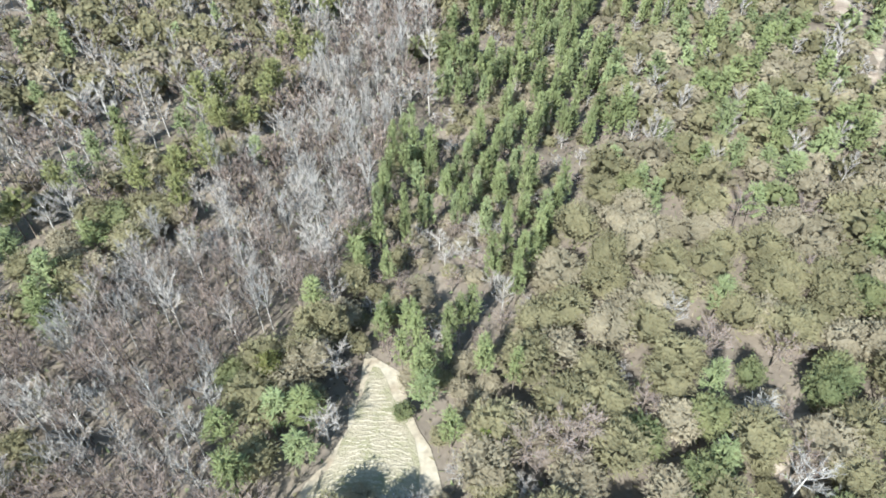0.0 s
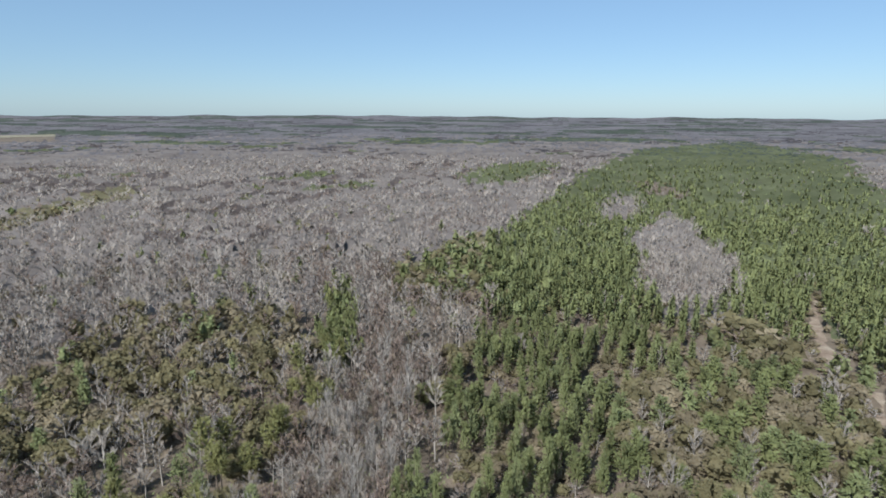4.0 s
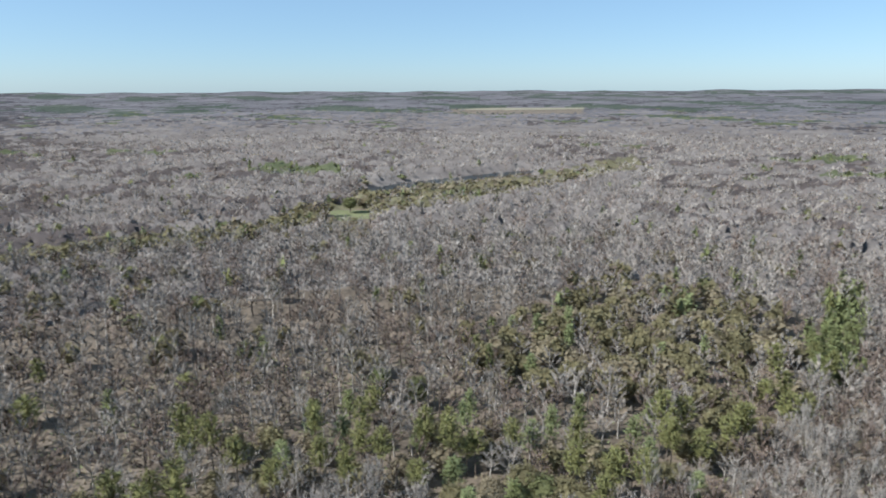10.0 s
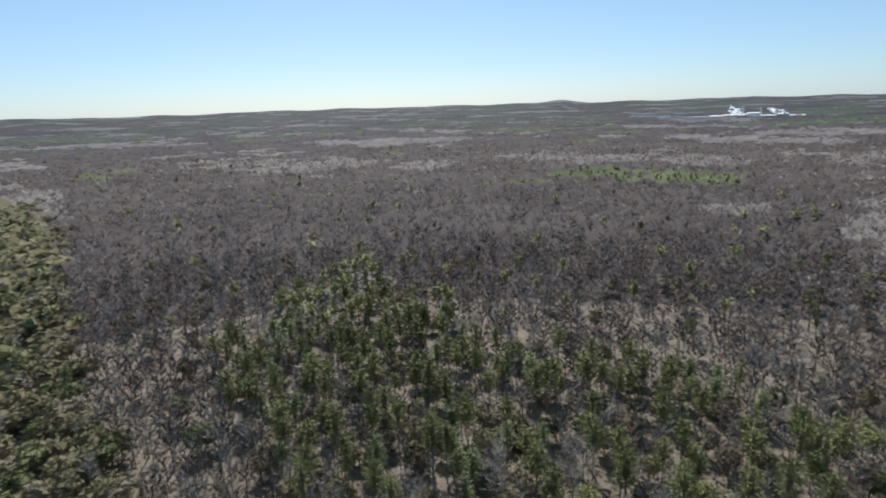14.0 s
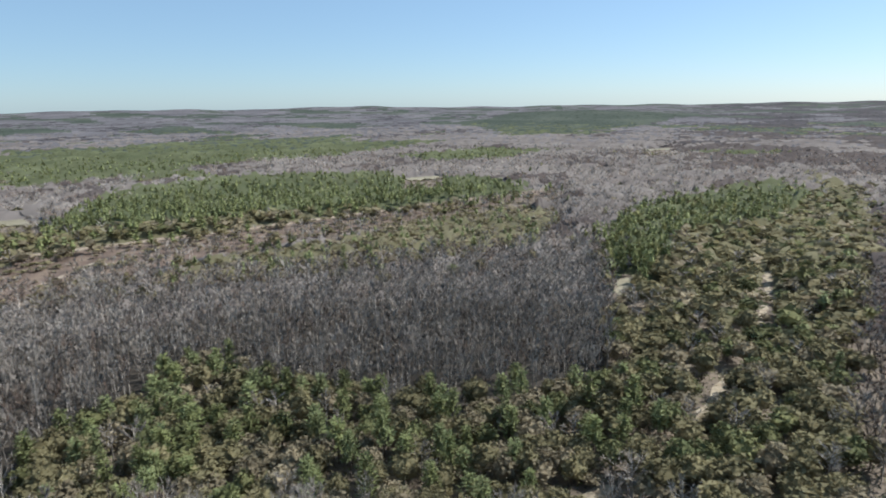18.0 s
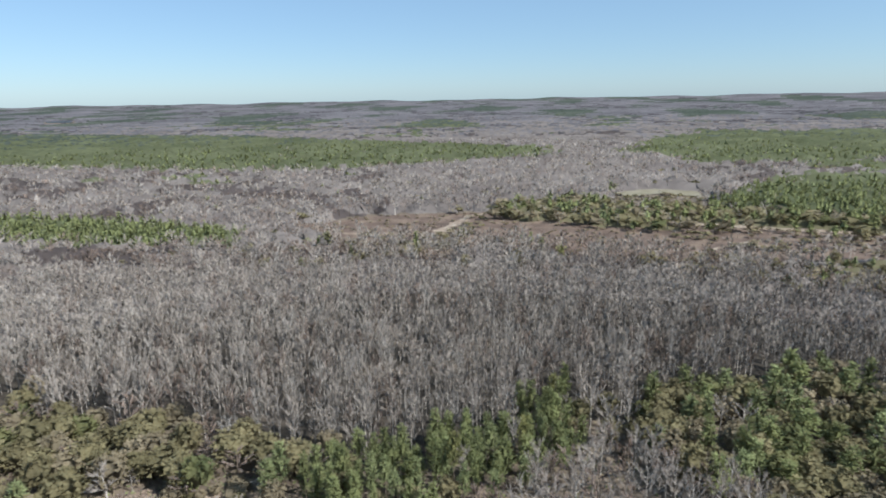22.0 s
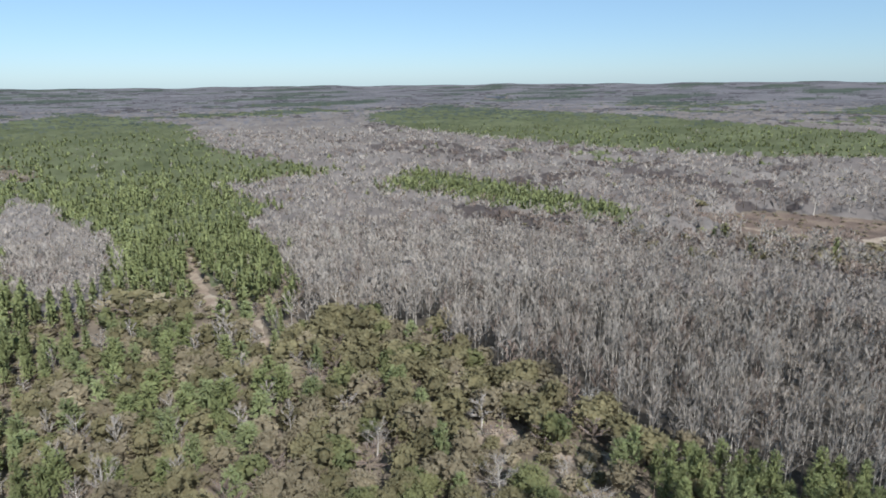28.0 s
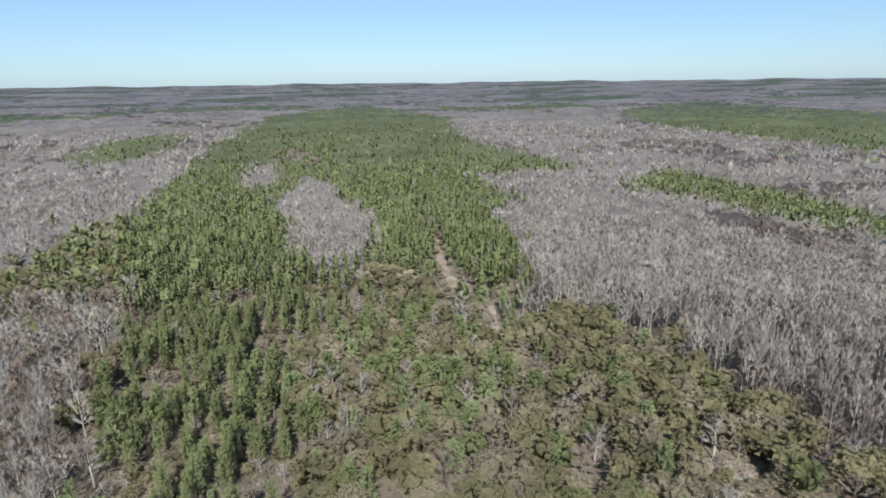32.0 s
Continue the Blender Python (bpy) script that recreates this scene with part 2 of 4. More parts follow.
STANDS.append(("swamp_east", "SWAMP", [(261, 355), (316, 364), (363, 311), (353, 198), (346, 99), (338, 6), (341, -72), (170, -42), (154, -1), (155, 20), (153, 35), (167, 56), (181, 85), (175, 105), (182, 139), (164, 145), (180, 185), (165, 188), (184, 216), (230, 281)]))
STANDS.append(("swamp_south", "SWAMP", [(344, 143), (344, 35), (318, -118), (258, -218), (213, -262), (110, -143), (150, -137), (176, -147), (189, -114), (175, -81), (178, -40), (170, -24), (155, 6), (153, 30), (166, 76)]))
STANDS.append(("swamp_southwest", "SWAMP", [(308, -118), (238, -213), (189, -286), (135, -358), (112, -353), (68, -239), (59, -192), (90, -168), (125, -148), (147, -133), (180, -145), (201, -133), (193, -108), (185, -80), (185, -65)]))
STANDS.append(("oak_south", "OAKPINE", [(181, -63), (187, -86), (192, -111), (205, -136), (184, -148), (152, -137), (128, -151), (92, -172), (61, -198), (54, -214), (30, -163), (43, -120), (156, -53)]))
STANDS.append(("oak_ridge_pines", "PINEC", [(141, -442), (138, -594), (61, -839), (2, -726), (41, -535), (89, -482), (77, -327), (88, -304)]))
STANDS.append(("oak_ridge", "OAK", [(78, -331), (88, -480), (41, -542), (2, -734), (35, -962), (-35, -795), (-36, -521), (-16, -334), (-16, -256), (-20, -186), (-15, -126), (32, -134), (35, -160), (52, -200), (73, -252), (77, -274)]))
STANDS.append(("oak_hill", "OAKBARE", [(109, 266), (148, 288), (149, 249), (138, 211), (132, 172), (161, 183), (186, 179), (175, 150), (196, 143), (172, 105), (177, 80), (166, 65), (162, 55), (141, 46), (30, 118), (39, 139), (50, 160), (72, 172), (93, 206)]))
STANDS.append(("pines_by_swamp", "PINEC", [(138, 34), (155, 26), (155, 5), (166, -8), (161, -21), (183, -33), (186, -45), (146, -38), (118, 28)]))
STANDS.append(("pine_plantation", "PINE", [(497, 1652), (1004, 2138), (844, 1312), (543, 781), (474, 465), (341, 490), (306, 375), (255, 340), (220, 263), (161, 188), (131, 167), (136, 209), (148, 246), (147, 285), (108, 263), (92, 204), (72, 170), (49, 159), (39, 138), (30, 117), (-5, 140), (-1, 170), (7, 208), (20, 284), (19, 336), (31, 432), (83, 598), (207, 946)]))
STANDS.append(("brush_strip", "YOUNG", [(57, 243), (59, 214), (54, 175), (71, 178), (51, 146), (33, 123), (53, 110), (61, 132), (83, 165), (87, 195), (89, 221), (57, 193)]))
STANDS.append(("bare_patch", "SWAMP", [(141, 473), (209, 573), (215, 524), (195, 464), (192, 394), (148, 305), (114, 285), (106, 319)]))
STANDS.append(("bare_patch_small", "SWAMP", [(179, 671), (213, 733), (208, 661), (171, 553), (136, 551)]))
STANDS.append(("sand_strip", "SCRUB", [(298, 974), (300, 899), (299, 784), (259, 708), (269, 832)]))
STANDS.append(("pine_strip", "PINE", [(407, 356), (523, 414), (491, 274), (441, 142), (407, 137), (397, 223), (421, 300)]))
STANDS.append(("pine_strip_grey", "HARD", [(627, 962), (621, 756), (548, 531), (517, 501), (554, 697)]))
STANDS.append(("far_pine_band", "PINE", [(1405, 1278), (1905, 1384), (1697, 576), (1125, -211), (975, -184), (831, 128), (825, 280), (930, 631), (1082, 939)]))
STANDS.append(("pine_block_south", "PINE", [(541, -255), (694, -398), (689, -581), (517, -702), (338, -694), (249, -628), (313, -449), (400, -376), (432, -215), (441, -181)]))
STANDS.append(("far_pines_south", "PINE", [(1582, -661), (1339, -1081), (838, -1387), (800, -973), (847, -680), (815, -432), (819, -336)]))
STANDS.append(("far_pine_ridge", "PINE", [(1363, -2398), (1299, -3376), (571, -3163), (614, -2123), (789, -1616)]))
STANDS.append(("far_pines_east", "PINE", [(1516, -1052), (1242, -1451), (758, -892), (897, -679), (830, -393), (1001, -299), (1384, -510)]))
STANDS.append(("far_pines_sw", "PINE", [(685, -913), (622, -1166), (472, -1187), (470, -963), (547, -868)]))
STANDS.append(("pine_block_left", "PINEC", [(15, 936), (77, 1104), (173, 1230), (209, 1126), (88, 827), (28, 819)]))
STANDS.append(("cutover", "CUT", [(483, 125), (536, 43), (539, -52), (441, -260), (410, -342), (375, -452), (325, -394), (358, -255), (349, -168), (375, -120), (417, -31), (441, 52)]))
STANDS.append(("cutover_south", "CUT", [(480, -189), (416, -328), (276, -689), (257, -651), (308, -469), (331, -344), (368, -260), (389, -198), (354, -163), (370, -142)]))
STANDS.append(("cutover_brush", "YOUNG", [(323, -194), (350, -247), (314, -326), (291, -443), (265, -544), (204, -538), (166, -396), (213, -323), (272, -243)]))
STANDS.append(("cutover_hedge", "OAKPINE", [(551, -54), (574, -143), (545, -163), (528, -229), (457, -351), (379, -456), (348, -419), (413, -243), (503, -49)]))
STANDS.append(("cutover_hedge_south", "OAKPINE", [(493, -196), (452, -225), (413, -389), (331, -475), (260, -657), (251, -635), (323, -468), (394, -300), (450, -178)]))
STANDS.append(("creek_pale", "PALE", [(-63, 385), (-35, 370), (-25, 266), (-6, 186), (-12, 152), (-38, 113), (-50, 105), (-44, 152), (-35, 207), (-41, 292)]))
STANDS.append(("creek_pale_low", "PALE", [(-5, 207), (-13, 145), (-17, 111), (-23, 78), (-27, 67), (-33, 63), (-45, 48), (-49, 39), (-58, 39), (-62, 50), (-64, 88), (-50, 110), (-44, 156), (-27, 216), (-8, 217)]))
STANDS.append(("near_oaks", "OAKBARE", [(26, 100), (42, 138), (62, 203), (111, 233), (169, 235), (68, 42), (1, 42), (-3, 53), (7, 57), (13, 67)]))
STANDS.append(("near_green_oaks", "OAKPINE", [(55, 188), (110, 231), (167, 232), (107, 118), (80, 124), (50, 117), (42, 136)]))
STANDS.append(("near_pine_rows", "PINE", [(0, 163), (22, 185), (54, 186), (41, 134), (27, 101), (21, 88), (13, 65), (7, 56), (-1, 54), (-7, 56), (-11, 70), (-14, 81), (-17, 101), (-12, 147)]))
STANDS.append(("track_side", "OAKPINE", [(-26, 83), (-14, 83), (-11, 66), (-13, 59), (-15, 49), (-20, 41), (-40, 41), (-36, 66)]))
STANDS.append(("west_green", "OAKPINE", [(-95, 102), (-79, 108), (-64, 119), (-66, 94), (-70, 77), (-78, 69)]))
STANDS.append(("river_oaks", "RUST", [(-410, 276), (-440, 358), (-426, 457), (-406, 543), (-416, 803), (-348, 703), (-347, 483), (-356, 355), (-359, 300)]))
STANDS.append(("river_oaks_b", "RUST", [(-441, 42), (-425, 123), (-401, 221), (-434, 272), (-446, 365), (-410, 336), (-361, 236), (-389, 113), (-411, 45)]))
STANDS.append(("dark_clump", "OAKPINE", [(-427, -53), (-445, -39), (-418, -23), (-384, -25), (-390, -42)]))
STANDS.append(("west_red", "RED", [(-65, -927), (-350, -882), (-366, -405), (-406, -219), (-435, -139), (-279, -85), (-226, -173), (-224, -300), (-194, -432), (-97, -470), (-27, -409)]))
STANDS.append(("red_wood", "RED", [(-232, -412), (-290, -329), (-269, -169), (-256, -58), (-193, -25), (-199, -65), (-185, -138), (-166, -228), (-170, -310)]))
# openings in the woods: name, surface, outline in metres
OPENINGS = []
OPENINGS.append(("track_margin", "SAND", [(-14, 75), (-12, 74), (-8, 70), (-1, 55), (2, 46), (-23, 45), (-20, 51), (-16, 58), (-15, 66)]))
OPENINGS.append(("mown_track", "MOWN", [(-13, 71), (-11, 71), (-8, 65), (-4, 56), (-2, 46), (-21, 46), (-18, 52), (-15, 59), (-14, 65)]))
OPENINGS.append(("dirt_road", "DIRT", [(207, 337), (209, 334), (179, 281), (163, 243), (157, 236), (157, 244), (175, 285)]))
OPENINGS.append(("dirt_road_lower", "DIRT", [(159, 213), (162, 212), (146, 188), (141, 186)]))
OPENINGS.append(("sand_spot", "SAND", [(52, 112), (54, 113), (53, 106), (51, 105)]))
OPENINGS.append(("sand_spot_b", "SAND", [(44, 88), (46, 88), (45, 86), (44, 86)]))
OPENINGS.append(("sand_spot_c", "DIRT", [(37, 79), (43, 81), (39, 76), (37, 75)]))
OPENINGS.append(("bare_clay_a", "DIRT", [(137, 86), (147, 76), (140, 72), (132, 81)]))
OPENINGS.append(("bare_clay_b", "DIRT", [(139, 66), (149, 49), (147, 46), (135, 61)]))
OPENINGS.append(("clay_se", "DIRT", [(64, 61), (69, 62), (65, 54), (56, 49), (56, 51)]))
OPENINGS.append(("ridge_track_a", "SAND", [(27, -403), (23, -405), (19, -342), (21, -341)]))
OPENINGS.append(("ridge_track_b", "SAND", [(22, -335), (19, -336), (18, -293), (20, -292)]))
OPENINGS.append(("ridge_track_c", "SAND", [(26, -238), (21, -240), (24, -203), (27, -187), (29, -192), (27, -211)]))
OPENINGS.append(("ridge_track_d", "SAND", [(44, -146), (39, -149), (40, -139), (48, -135)]))
OPENINGS.append(("small_clearing", "FIELD", [(97, -341), (89, -356), (84, -318), (89, -312)]))
OPENINGS.append(("meadow", "MEADOW", [(-428, 295), (-426, 306), (-405, 322), (-378, 301), (-387, 278)]))
OPENINGS.append(("field_a", "FIELD", [(633, -186), (651, -234), (628, -272), (591, -265), (617, -228), (602, -192)]))
OPENINGS.append(("field_b", "FIELD", [(500, -698), (472, -742), (447, -709), (475, -675)]))
OPENINGS.append(("field_far", "FIELD", [(-1887, 1947), (-1804, 2178), (-1516, 2422), (-1437, 2297), (-1645, 2057)]))
OPENINGS.append(("cut_road_a", "DIRT", [(465, 73), (457, 38), (457, 2), (450, 0), (451, 37), (458, 68)]))
OPENINGS.append(("cut_road_b", "DIRT", [(462, 1), (527, -29), (536, -44), (530, -44), (521, -33), (448, -6), (442, -1)]))
OPENINGS.append(("cut_road_c", "DIRT", [(379, -157), (397, -190), (413, -221), (409, -221), (392, -190), (373, -160)]))
OPENINGS.append(("cut_road_d", "DIRT", [(481, -189), (452, -253), (425, -323), (398, -386), (353, -511), (274, -693), (272, -688), (347, -506), (390, -381), (417, -320), (443, -250), (475, -187)]))
OPENINGS.append(("river_bend", "WATER", [(-497, 385), (-497, 465), (-478, 552), (-458, 624), (-445, 607), (-457, 528), (-467, 443), (-467, 367)]))
OPENINGS.append(("slough", "WATER", [(-572, 12), (-602, 41), (-561, 57), (-531, 35)]))
OPENINGS.append(("far_pond", "WATER", [(2778, 1684), (2849, 1609), (2693, 1522), (2676, 1623)]))
OPENINGS.append(("far_clearing", "FIELD", [(340, -1349), (303, -1418), (289, -1353), (318, -1307)]))
# single trees that stand out: kind, tint, x, y, height, crown width
LANDMARK_TREES = []
LANDMARK_TREES.append(("oak", 3, 8, 53, 9.0, 3.5))
LANDMARK_TREES.append(("oak", 4, -30, 66, 12.0, 6.0))
LANDMARK_TREES.append(("oak", 1, -20, 76, 13.0, 7.0))
LANDMARK_TREES.append(("pine", 0, -3, 65, 15.0, 5.5))
LANDMARK_TREES.append(("bare", 2, -54, 123, 18.0, 5.0))
LANDMARK_TREES.append(("bare", 2, -27, 107, 19.0, 5.0))
LANDMARK_TREES.append(("bare", 2, -68, 73, 16.0, 7.0))
LANDMARK_TREES.append(("bare", 2, -39, 59, 14.0, 7.0))
LANDMARK_TREES.append(("bare", 2, 59, 46, 11.0, 8.0))
LANDMARK_TREES.append(("bare", 2, -12, 187, 20.0, 6.0))
LANDMARK_TREES.append(("bare", 2, -64, 91, 14.0, 5.0))
LANDMARK_TREES.append(("bare", 2, -61, 100, 15.0, 5.0))
LANDMARK_TREES.append(("oak", 1, -15, 74, 7.0, 4.5))
LANDMARK_TREES.append(("bare", 0, -19, 69, 9.0, 8.0))
LANDMARK_TREES.append(("bare", 0, -19, 56, 9.0, 8.0))
LANDMARK_TREES.append(("oak", 1, -22, 61, 9.0, 6.0))
LANDMARK_TREES.append(("bare", 1, -9, 73, 6.0, 5.0))
LANDMARK_TREES.append(("oak", 0, -6, 60, 5.0, 4.5))
LANDMARK_TREES.append(("pine", 1, -2, 62, 12.0, 6.5))
LANDMARK_TREES.append(("pine", 0, -5, 78, 13.0, 6.0))
LANDMARK_TREES.append(("bare", 0, 4, 48, 7.0, 7.0))
LANDMARK_TREES.append(("bare", 1, 37, 61, 8.0, 8.0))
LANDMARK_TREES.append(("oak", 0, 58, 67, 9.0, 6.0))
LANDMARK_TREES.append(("bare", 2, 57, 59, 9.0, 8.0))
LANDMARK_TREES.append(("bare", 2, 49, 53, 8.0, 6.0))
LANDMARK_TREES.append(("oak", 2, 42, 57, 9.0, 9.0))
LANDMARK_TREES.append(("pine", 1, 116, 83, 15.0, 6.0))
LANDMARK_TREES.append(("bare", 2, 105, 160, 10.0, 5.0))
LANDMARK_TREES.append(("bare", 2, 129, 146, 10.0, 5.0))
LANDMARK_TREES.append(("bare", 2, 195, 207, 16.0, 7.0))
LANDMARK_TREES.append(("pine", 1, 77, 134, 14.0, 6.5))
LANDMARK_TREES.append(("oak", 0, -144, 116, 13.0, 9.0))
LANDMARK_TREES.append(("oak", 0, -132, 122, 12.0, 8.0))
LANDMARK_TREES.append(("oak", 0, -409, 305, 14.0, 14.0))
LANDMARK_TREES.append(("pine", 0, -70, 155, 14.0, 6.0))
LANDMARK_TREES.append(("bare", 2, -53, 125, 13.0, 5.0))
MOWN_CENTRE = (-11, 34)

# ---- ground ----
HILLS = [(-8.8, 4650, 7.0, 16), (-19.5, 4450, 3.0, 8), (-133.3, 4680, 2.2, 30), (139.0, 4600, 7.0, 22), (155.0, 3250, 14.0, 22), (163.0, 3300, 9.0, 12), (120.0, 4700, 20.0, 10), (-150.0, 4750, 14.0, 9), (178.0, 4700, 9.0, 8)]


def ground_z(x, y):
    """Level near by, rising slowly towards the rim of the plain, with a few low hills."""
    r, az = np.hypot(x, y), np.degrees(np.arctan2(x, y))
    z = 61.0 * (np.clip(r - 1800, 0, None) / 3000) ** 1.5
    z = z + 0.5 * np.sin(x * 0.031 + 1.0) * np.cos(y * 0.027) * np.clip(r / 150, 0, 1)
    far = np.clip((r - 3200) / 1500, 0, 1)
    z = z + far * 5.0 * (np.sin(np.radians(az) * 13 + 0.5) * np.sin(np.radians(az) * 31) + 0.5 * np.sin(np.radians(az) * 71 + r * 0.003))
    for a, rr, wide, high in HILLS:
        d = (az - a + 180) % 360 - 180
        z = z + high * np.exp(-(d / wide) ** 2 * 2 - ((r - rr) / 420) ** 2)
    return z


def mesh_of(name, verts, faces, mats, index=None, smooth=False):
    """A mesh out of arrays: vertices, faces of one size, materials and each face's material."""
    verts, faces = np.asarray(verts, np.float32), np.asarray(faces, np.int32)
    k = faces.shape[1]
    me = bpy.data.meshes.new(name)
    me.vertices.add(len(verts))
    me.vertices.foreach_set("co", verts.ravel())
    me.loops.add(faces.size)
    me.loops.foreach_set("vertex_index", faces.ravel())
    me.polygons.add(len(faces))
    me.polygons.foreach_set("loop_start", np.arange(0, faces.size, k, dtype=np.int32))
    for m in mats:
        me.materials.append(m)
    if index is not None:
        me.polygons.foreach_set("material_index", np.asarray(index, np.int32))
    me.polygons.foreach_set("use_smooth", np.full(len(faces), smooth))
    me.update(calc_edges=True)
    return me


def polar_sheet(radii, count):
    a = np.linspace(0, 2 * np.pi, count, endpoint=False)
    R, A = np.meshgrid(radii, a, indexing="ij")
    i = np.arange(len(radii) * count).reshape(len(radii), count)
    j = np.roll(i, -1, axis=1)
    quads = np.stack([i[:-1], i[1:], j[1:], j[:-1]], -1).reshape(-1, 4)
    return R.ravel() * np.sin(A.ravel()), R.ravel() * np.cos(A.ravel()), quads[:, ::-1]


gx, gy, gq = polar_sheet(np.concatenate([[0.01], np.linspace(12, 600, 44), np.geomspace(640, 4950, 36)]), 160)
ground = tagged(new("ground", mesh_of("ground", np.stack([gx, gy, ground_z(gx, gy)], 1), gq, [GROUND], smooth=True)),
                "brown leaf-littered forest floor reaching the horizon", "ground", kind="structure")


def inside(x, y, outline):
    hit = np.zeros(len(x), bool)
    for (ax, ay), (bx, by) in zip(outline, outline[1:] + outline[:1]):
        if ay != by:
            hit ^= ((ay > y) != (by > y)) & (x < (bx - ax) * (y - ay) / (by - ay) + ax)
    return hit


def waves(x, y, size, seed):
    """A smooth value between about -1 and 1 that wanders over the plan."""
    v = 0
    for k in range(4):
        a = seed * 1.7 + k * 2.4
        f = (1.0 + 0.37 * k) / size
        v = v + np.sin((x * math.cos(a) + y * math.sin(a)) * f * 6.28 + seed * 3 + k)
    return v / 2.4


CLASSES = ["HARD", "PINE", "PINEC", "SWAMP", "OAK", "OAKBARE", "OAKPINE", "PMIX", "RUST", "PALE", "RED", "YOUNG", "SCRUB", "CUT", "LOW", "OPEN", "FIELD", "CREEK"]
CODE = {c: i for i, c in enumerate(CLASSES)}


def stand_at(x, y):
    """The sort of stand at each place, with ragged edges."""
    r = np.hypot(x, y)
    e = np.clip(r / 60, 2.0, 25)
    u, v = x + e * waves(x, y, 26, 1), y + e * waves(x, y, 26, 2)
    code = np.full(len(x), CODE["HARD"])
    code[r < 118] = CODE["OAKPINE"]
    code[(r < 118) & (x < -22)] = CODE["CREEK"]
    code[(r < 175) & (x > 0) & (y > 0)] = CODE["OAKBARE"]
    w = waves(x, y, 900, 5) + 0.6 * waves(x, y, 330, 6) + 0.4 * waves(x, y, 140, 7)
    code[(w > 0.55) & (w < 0.9)] = CODE["RED"]
    code[(np.abs((np.degrees(np.arctan2(x, y)) - 226 + 180) % 360 - 180) < 56 + 4 * waves(x, y, 120, 4)) & (w > -0.5)] = CODE["RED"]      # the brown woods to the west; their dark colour also holds the backlit shade there
    code[(r > 700) & (w > 1.35)] = CODE["PINEC"]
    code[(r > 1900) & (waves(x * 0.5, y, 800, 9) + 0.5 * waves(x, y, 300, 3) > 0.45)] = CODE["PINE"]
    for name, sort, outline in STANDS:
        code[inside(u, v, outline)] = CODE[sort]
    for name, sort, outline in OPENINGS:
        for k in (0.95, 0.98) if sort == "WATER" else (0.86, 0.89, 0.92, 0.95, 0.98):
            code[inside(x / k, y / k, outline)] = CODE["LOW"]
    for name, sort, outline in OPENINGS:
        code[inside(x, y, outline)] = CODE["FIELD" if sort in ("FIELD", "MEADOW") else "SCRUB" if "clay" in name or "spot_c" in name else "OPEN"]
    return code


# ---- roads, fields, water: thin sheets that lie on the ground ----
SURFACES = {"SWAMP": (PEAT, "dark wet peaty floor of the bare swamp", "ground"), "MOWN": (MOWN, "mown straw-coloured grass ride between the trees", "track"), "SAND": (SAND, "pale sandy vehicle track worn through the woods", "road"), "DIRT": (DIRT, "reddish bare clay track among the trees", "road"),
            "FIELD": (FIELD, "dry tan grass field ringed by trees", "field"), "MEADOW": (MEADOW, "small yellow-green meadow ringed by trees", "field"),
            "WATER": (WATER, "dark still water winding through bare woods", "water"), "CUT": (SLASH, "cutover ground strewn with brown logging slash", "ground")}


def surface(name, sort, outline, rise):
    pts = []
    for (ax, ay), (bx, by) in zip(outline, outline[1:] + outline[:1]):
        n = max(2, int(math.hypot(bx - ax, by - ay) / 4))
        n = min(n, 40)
        for i in range(n):
            t = i / n
            px, py = ax + (bx - ax) * t, ay + (by - ay) * t
            s = min(1.2, 0.1 + n * 0.12)
            pts.append((px + s * math.sin(px * 1.3 + py * 0.7) + 0.7 * s * math.sin(py * 0.37 + 1), py + s * math.sin(py * 1.1 - px * 0.9) + 0.7 * s * math.sin(px * 0.41)))
    bm = bmesh.new()
    vs = [bm.verts.new((x, y, 0)) for x, y in pts]
    bm.faces.new(vs)
    bmesh.ops.triangulate(bm, faces=bm.faces[:])
    long = [e for e in bm.edges if e.calc_length() > 25]
    if long:
        bmesh.ops.subdivide_edges(bm, edges=long, cuts=3, use_grid_fill=True)
        bmesh.ops.triangulate(bm, faces=bm.faces[:])
    for v in bm.verts:
        v.co.z = float(ground_z(np.array([v.co.x]), np.array([v.co.y]))[0]) + rise
    if sum(f.normal.z * f.calc_area() for f in bm.faces) < 0:
        bmesh.ops.reverse_faces(bm, faces=bm.faces[:])
    me = bpy.data.meshes.new(name)
    bm.to_mesh(me)
    bm.free()
    mat, label, category = SURFACES[sort]
    me.materials.append(mat)
    return tagged(new(name, me), label, category, kind="structure")


for name, sort, outline in STANDS:
    if sort == "CUT":
        surface("cutover_ground", "CUT", outline, 0.08)
for name, sort, outline in STANDS:
    if sort == "SWAMP":
        surface("swamp_floor", "SWAMP", outline, 0.04)
for name, sort, outline in OPENINGS:
    surface({"MOWN": "mown_track", "SAND": "sand_track", "DIRT": "clay_track", "FIELD": "field", "MEADOW": "meadow", "WATER": "water"}[sort], sort, outline, 0.2 if sort == "MOWN" else 0.16 if math.hypot(*outline[0]) < 620 else 0.7)


# ---- trees as bare arrays ----
rng = np.random.default_rng(7)


def unit(v):
    return v / np.maximum(np.linalg.norm(v, axis=-1, keepdims=True), 1e-6)


def slivers(base, way, width):
    """One thin triangle from each base along way; returns (n, 3, 3)."""
    side = unit(np.cross(way, rng.normal(size=base.shape))) * np.asarray(width).reshape(-1, 1) / 2
    return np.stack([base - side, base + side, base + way], 1)


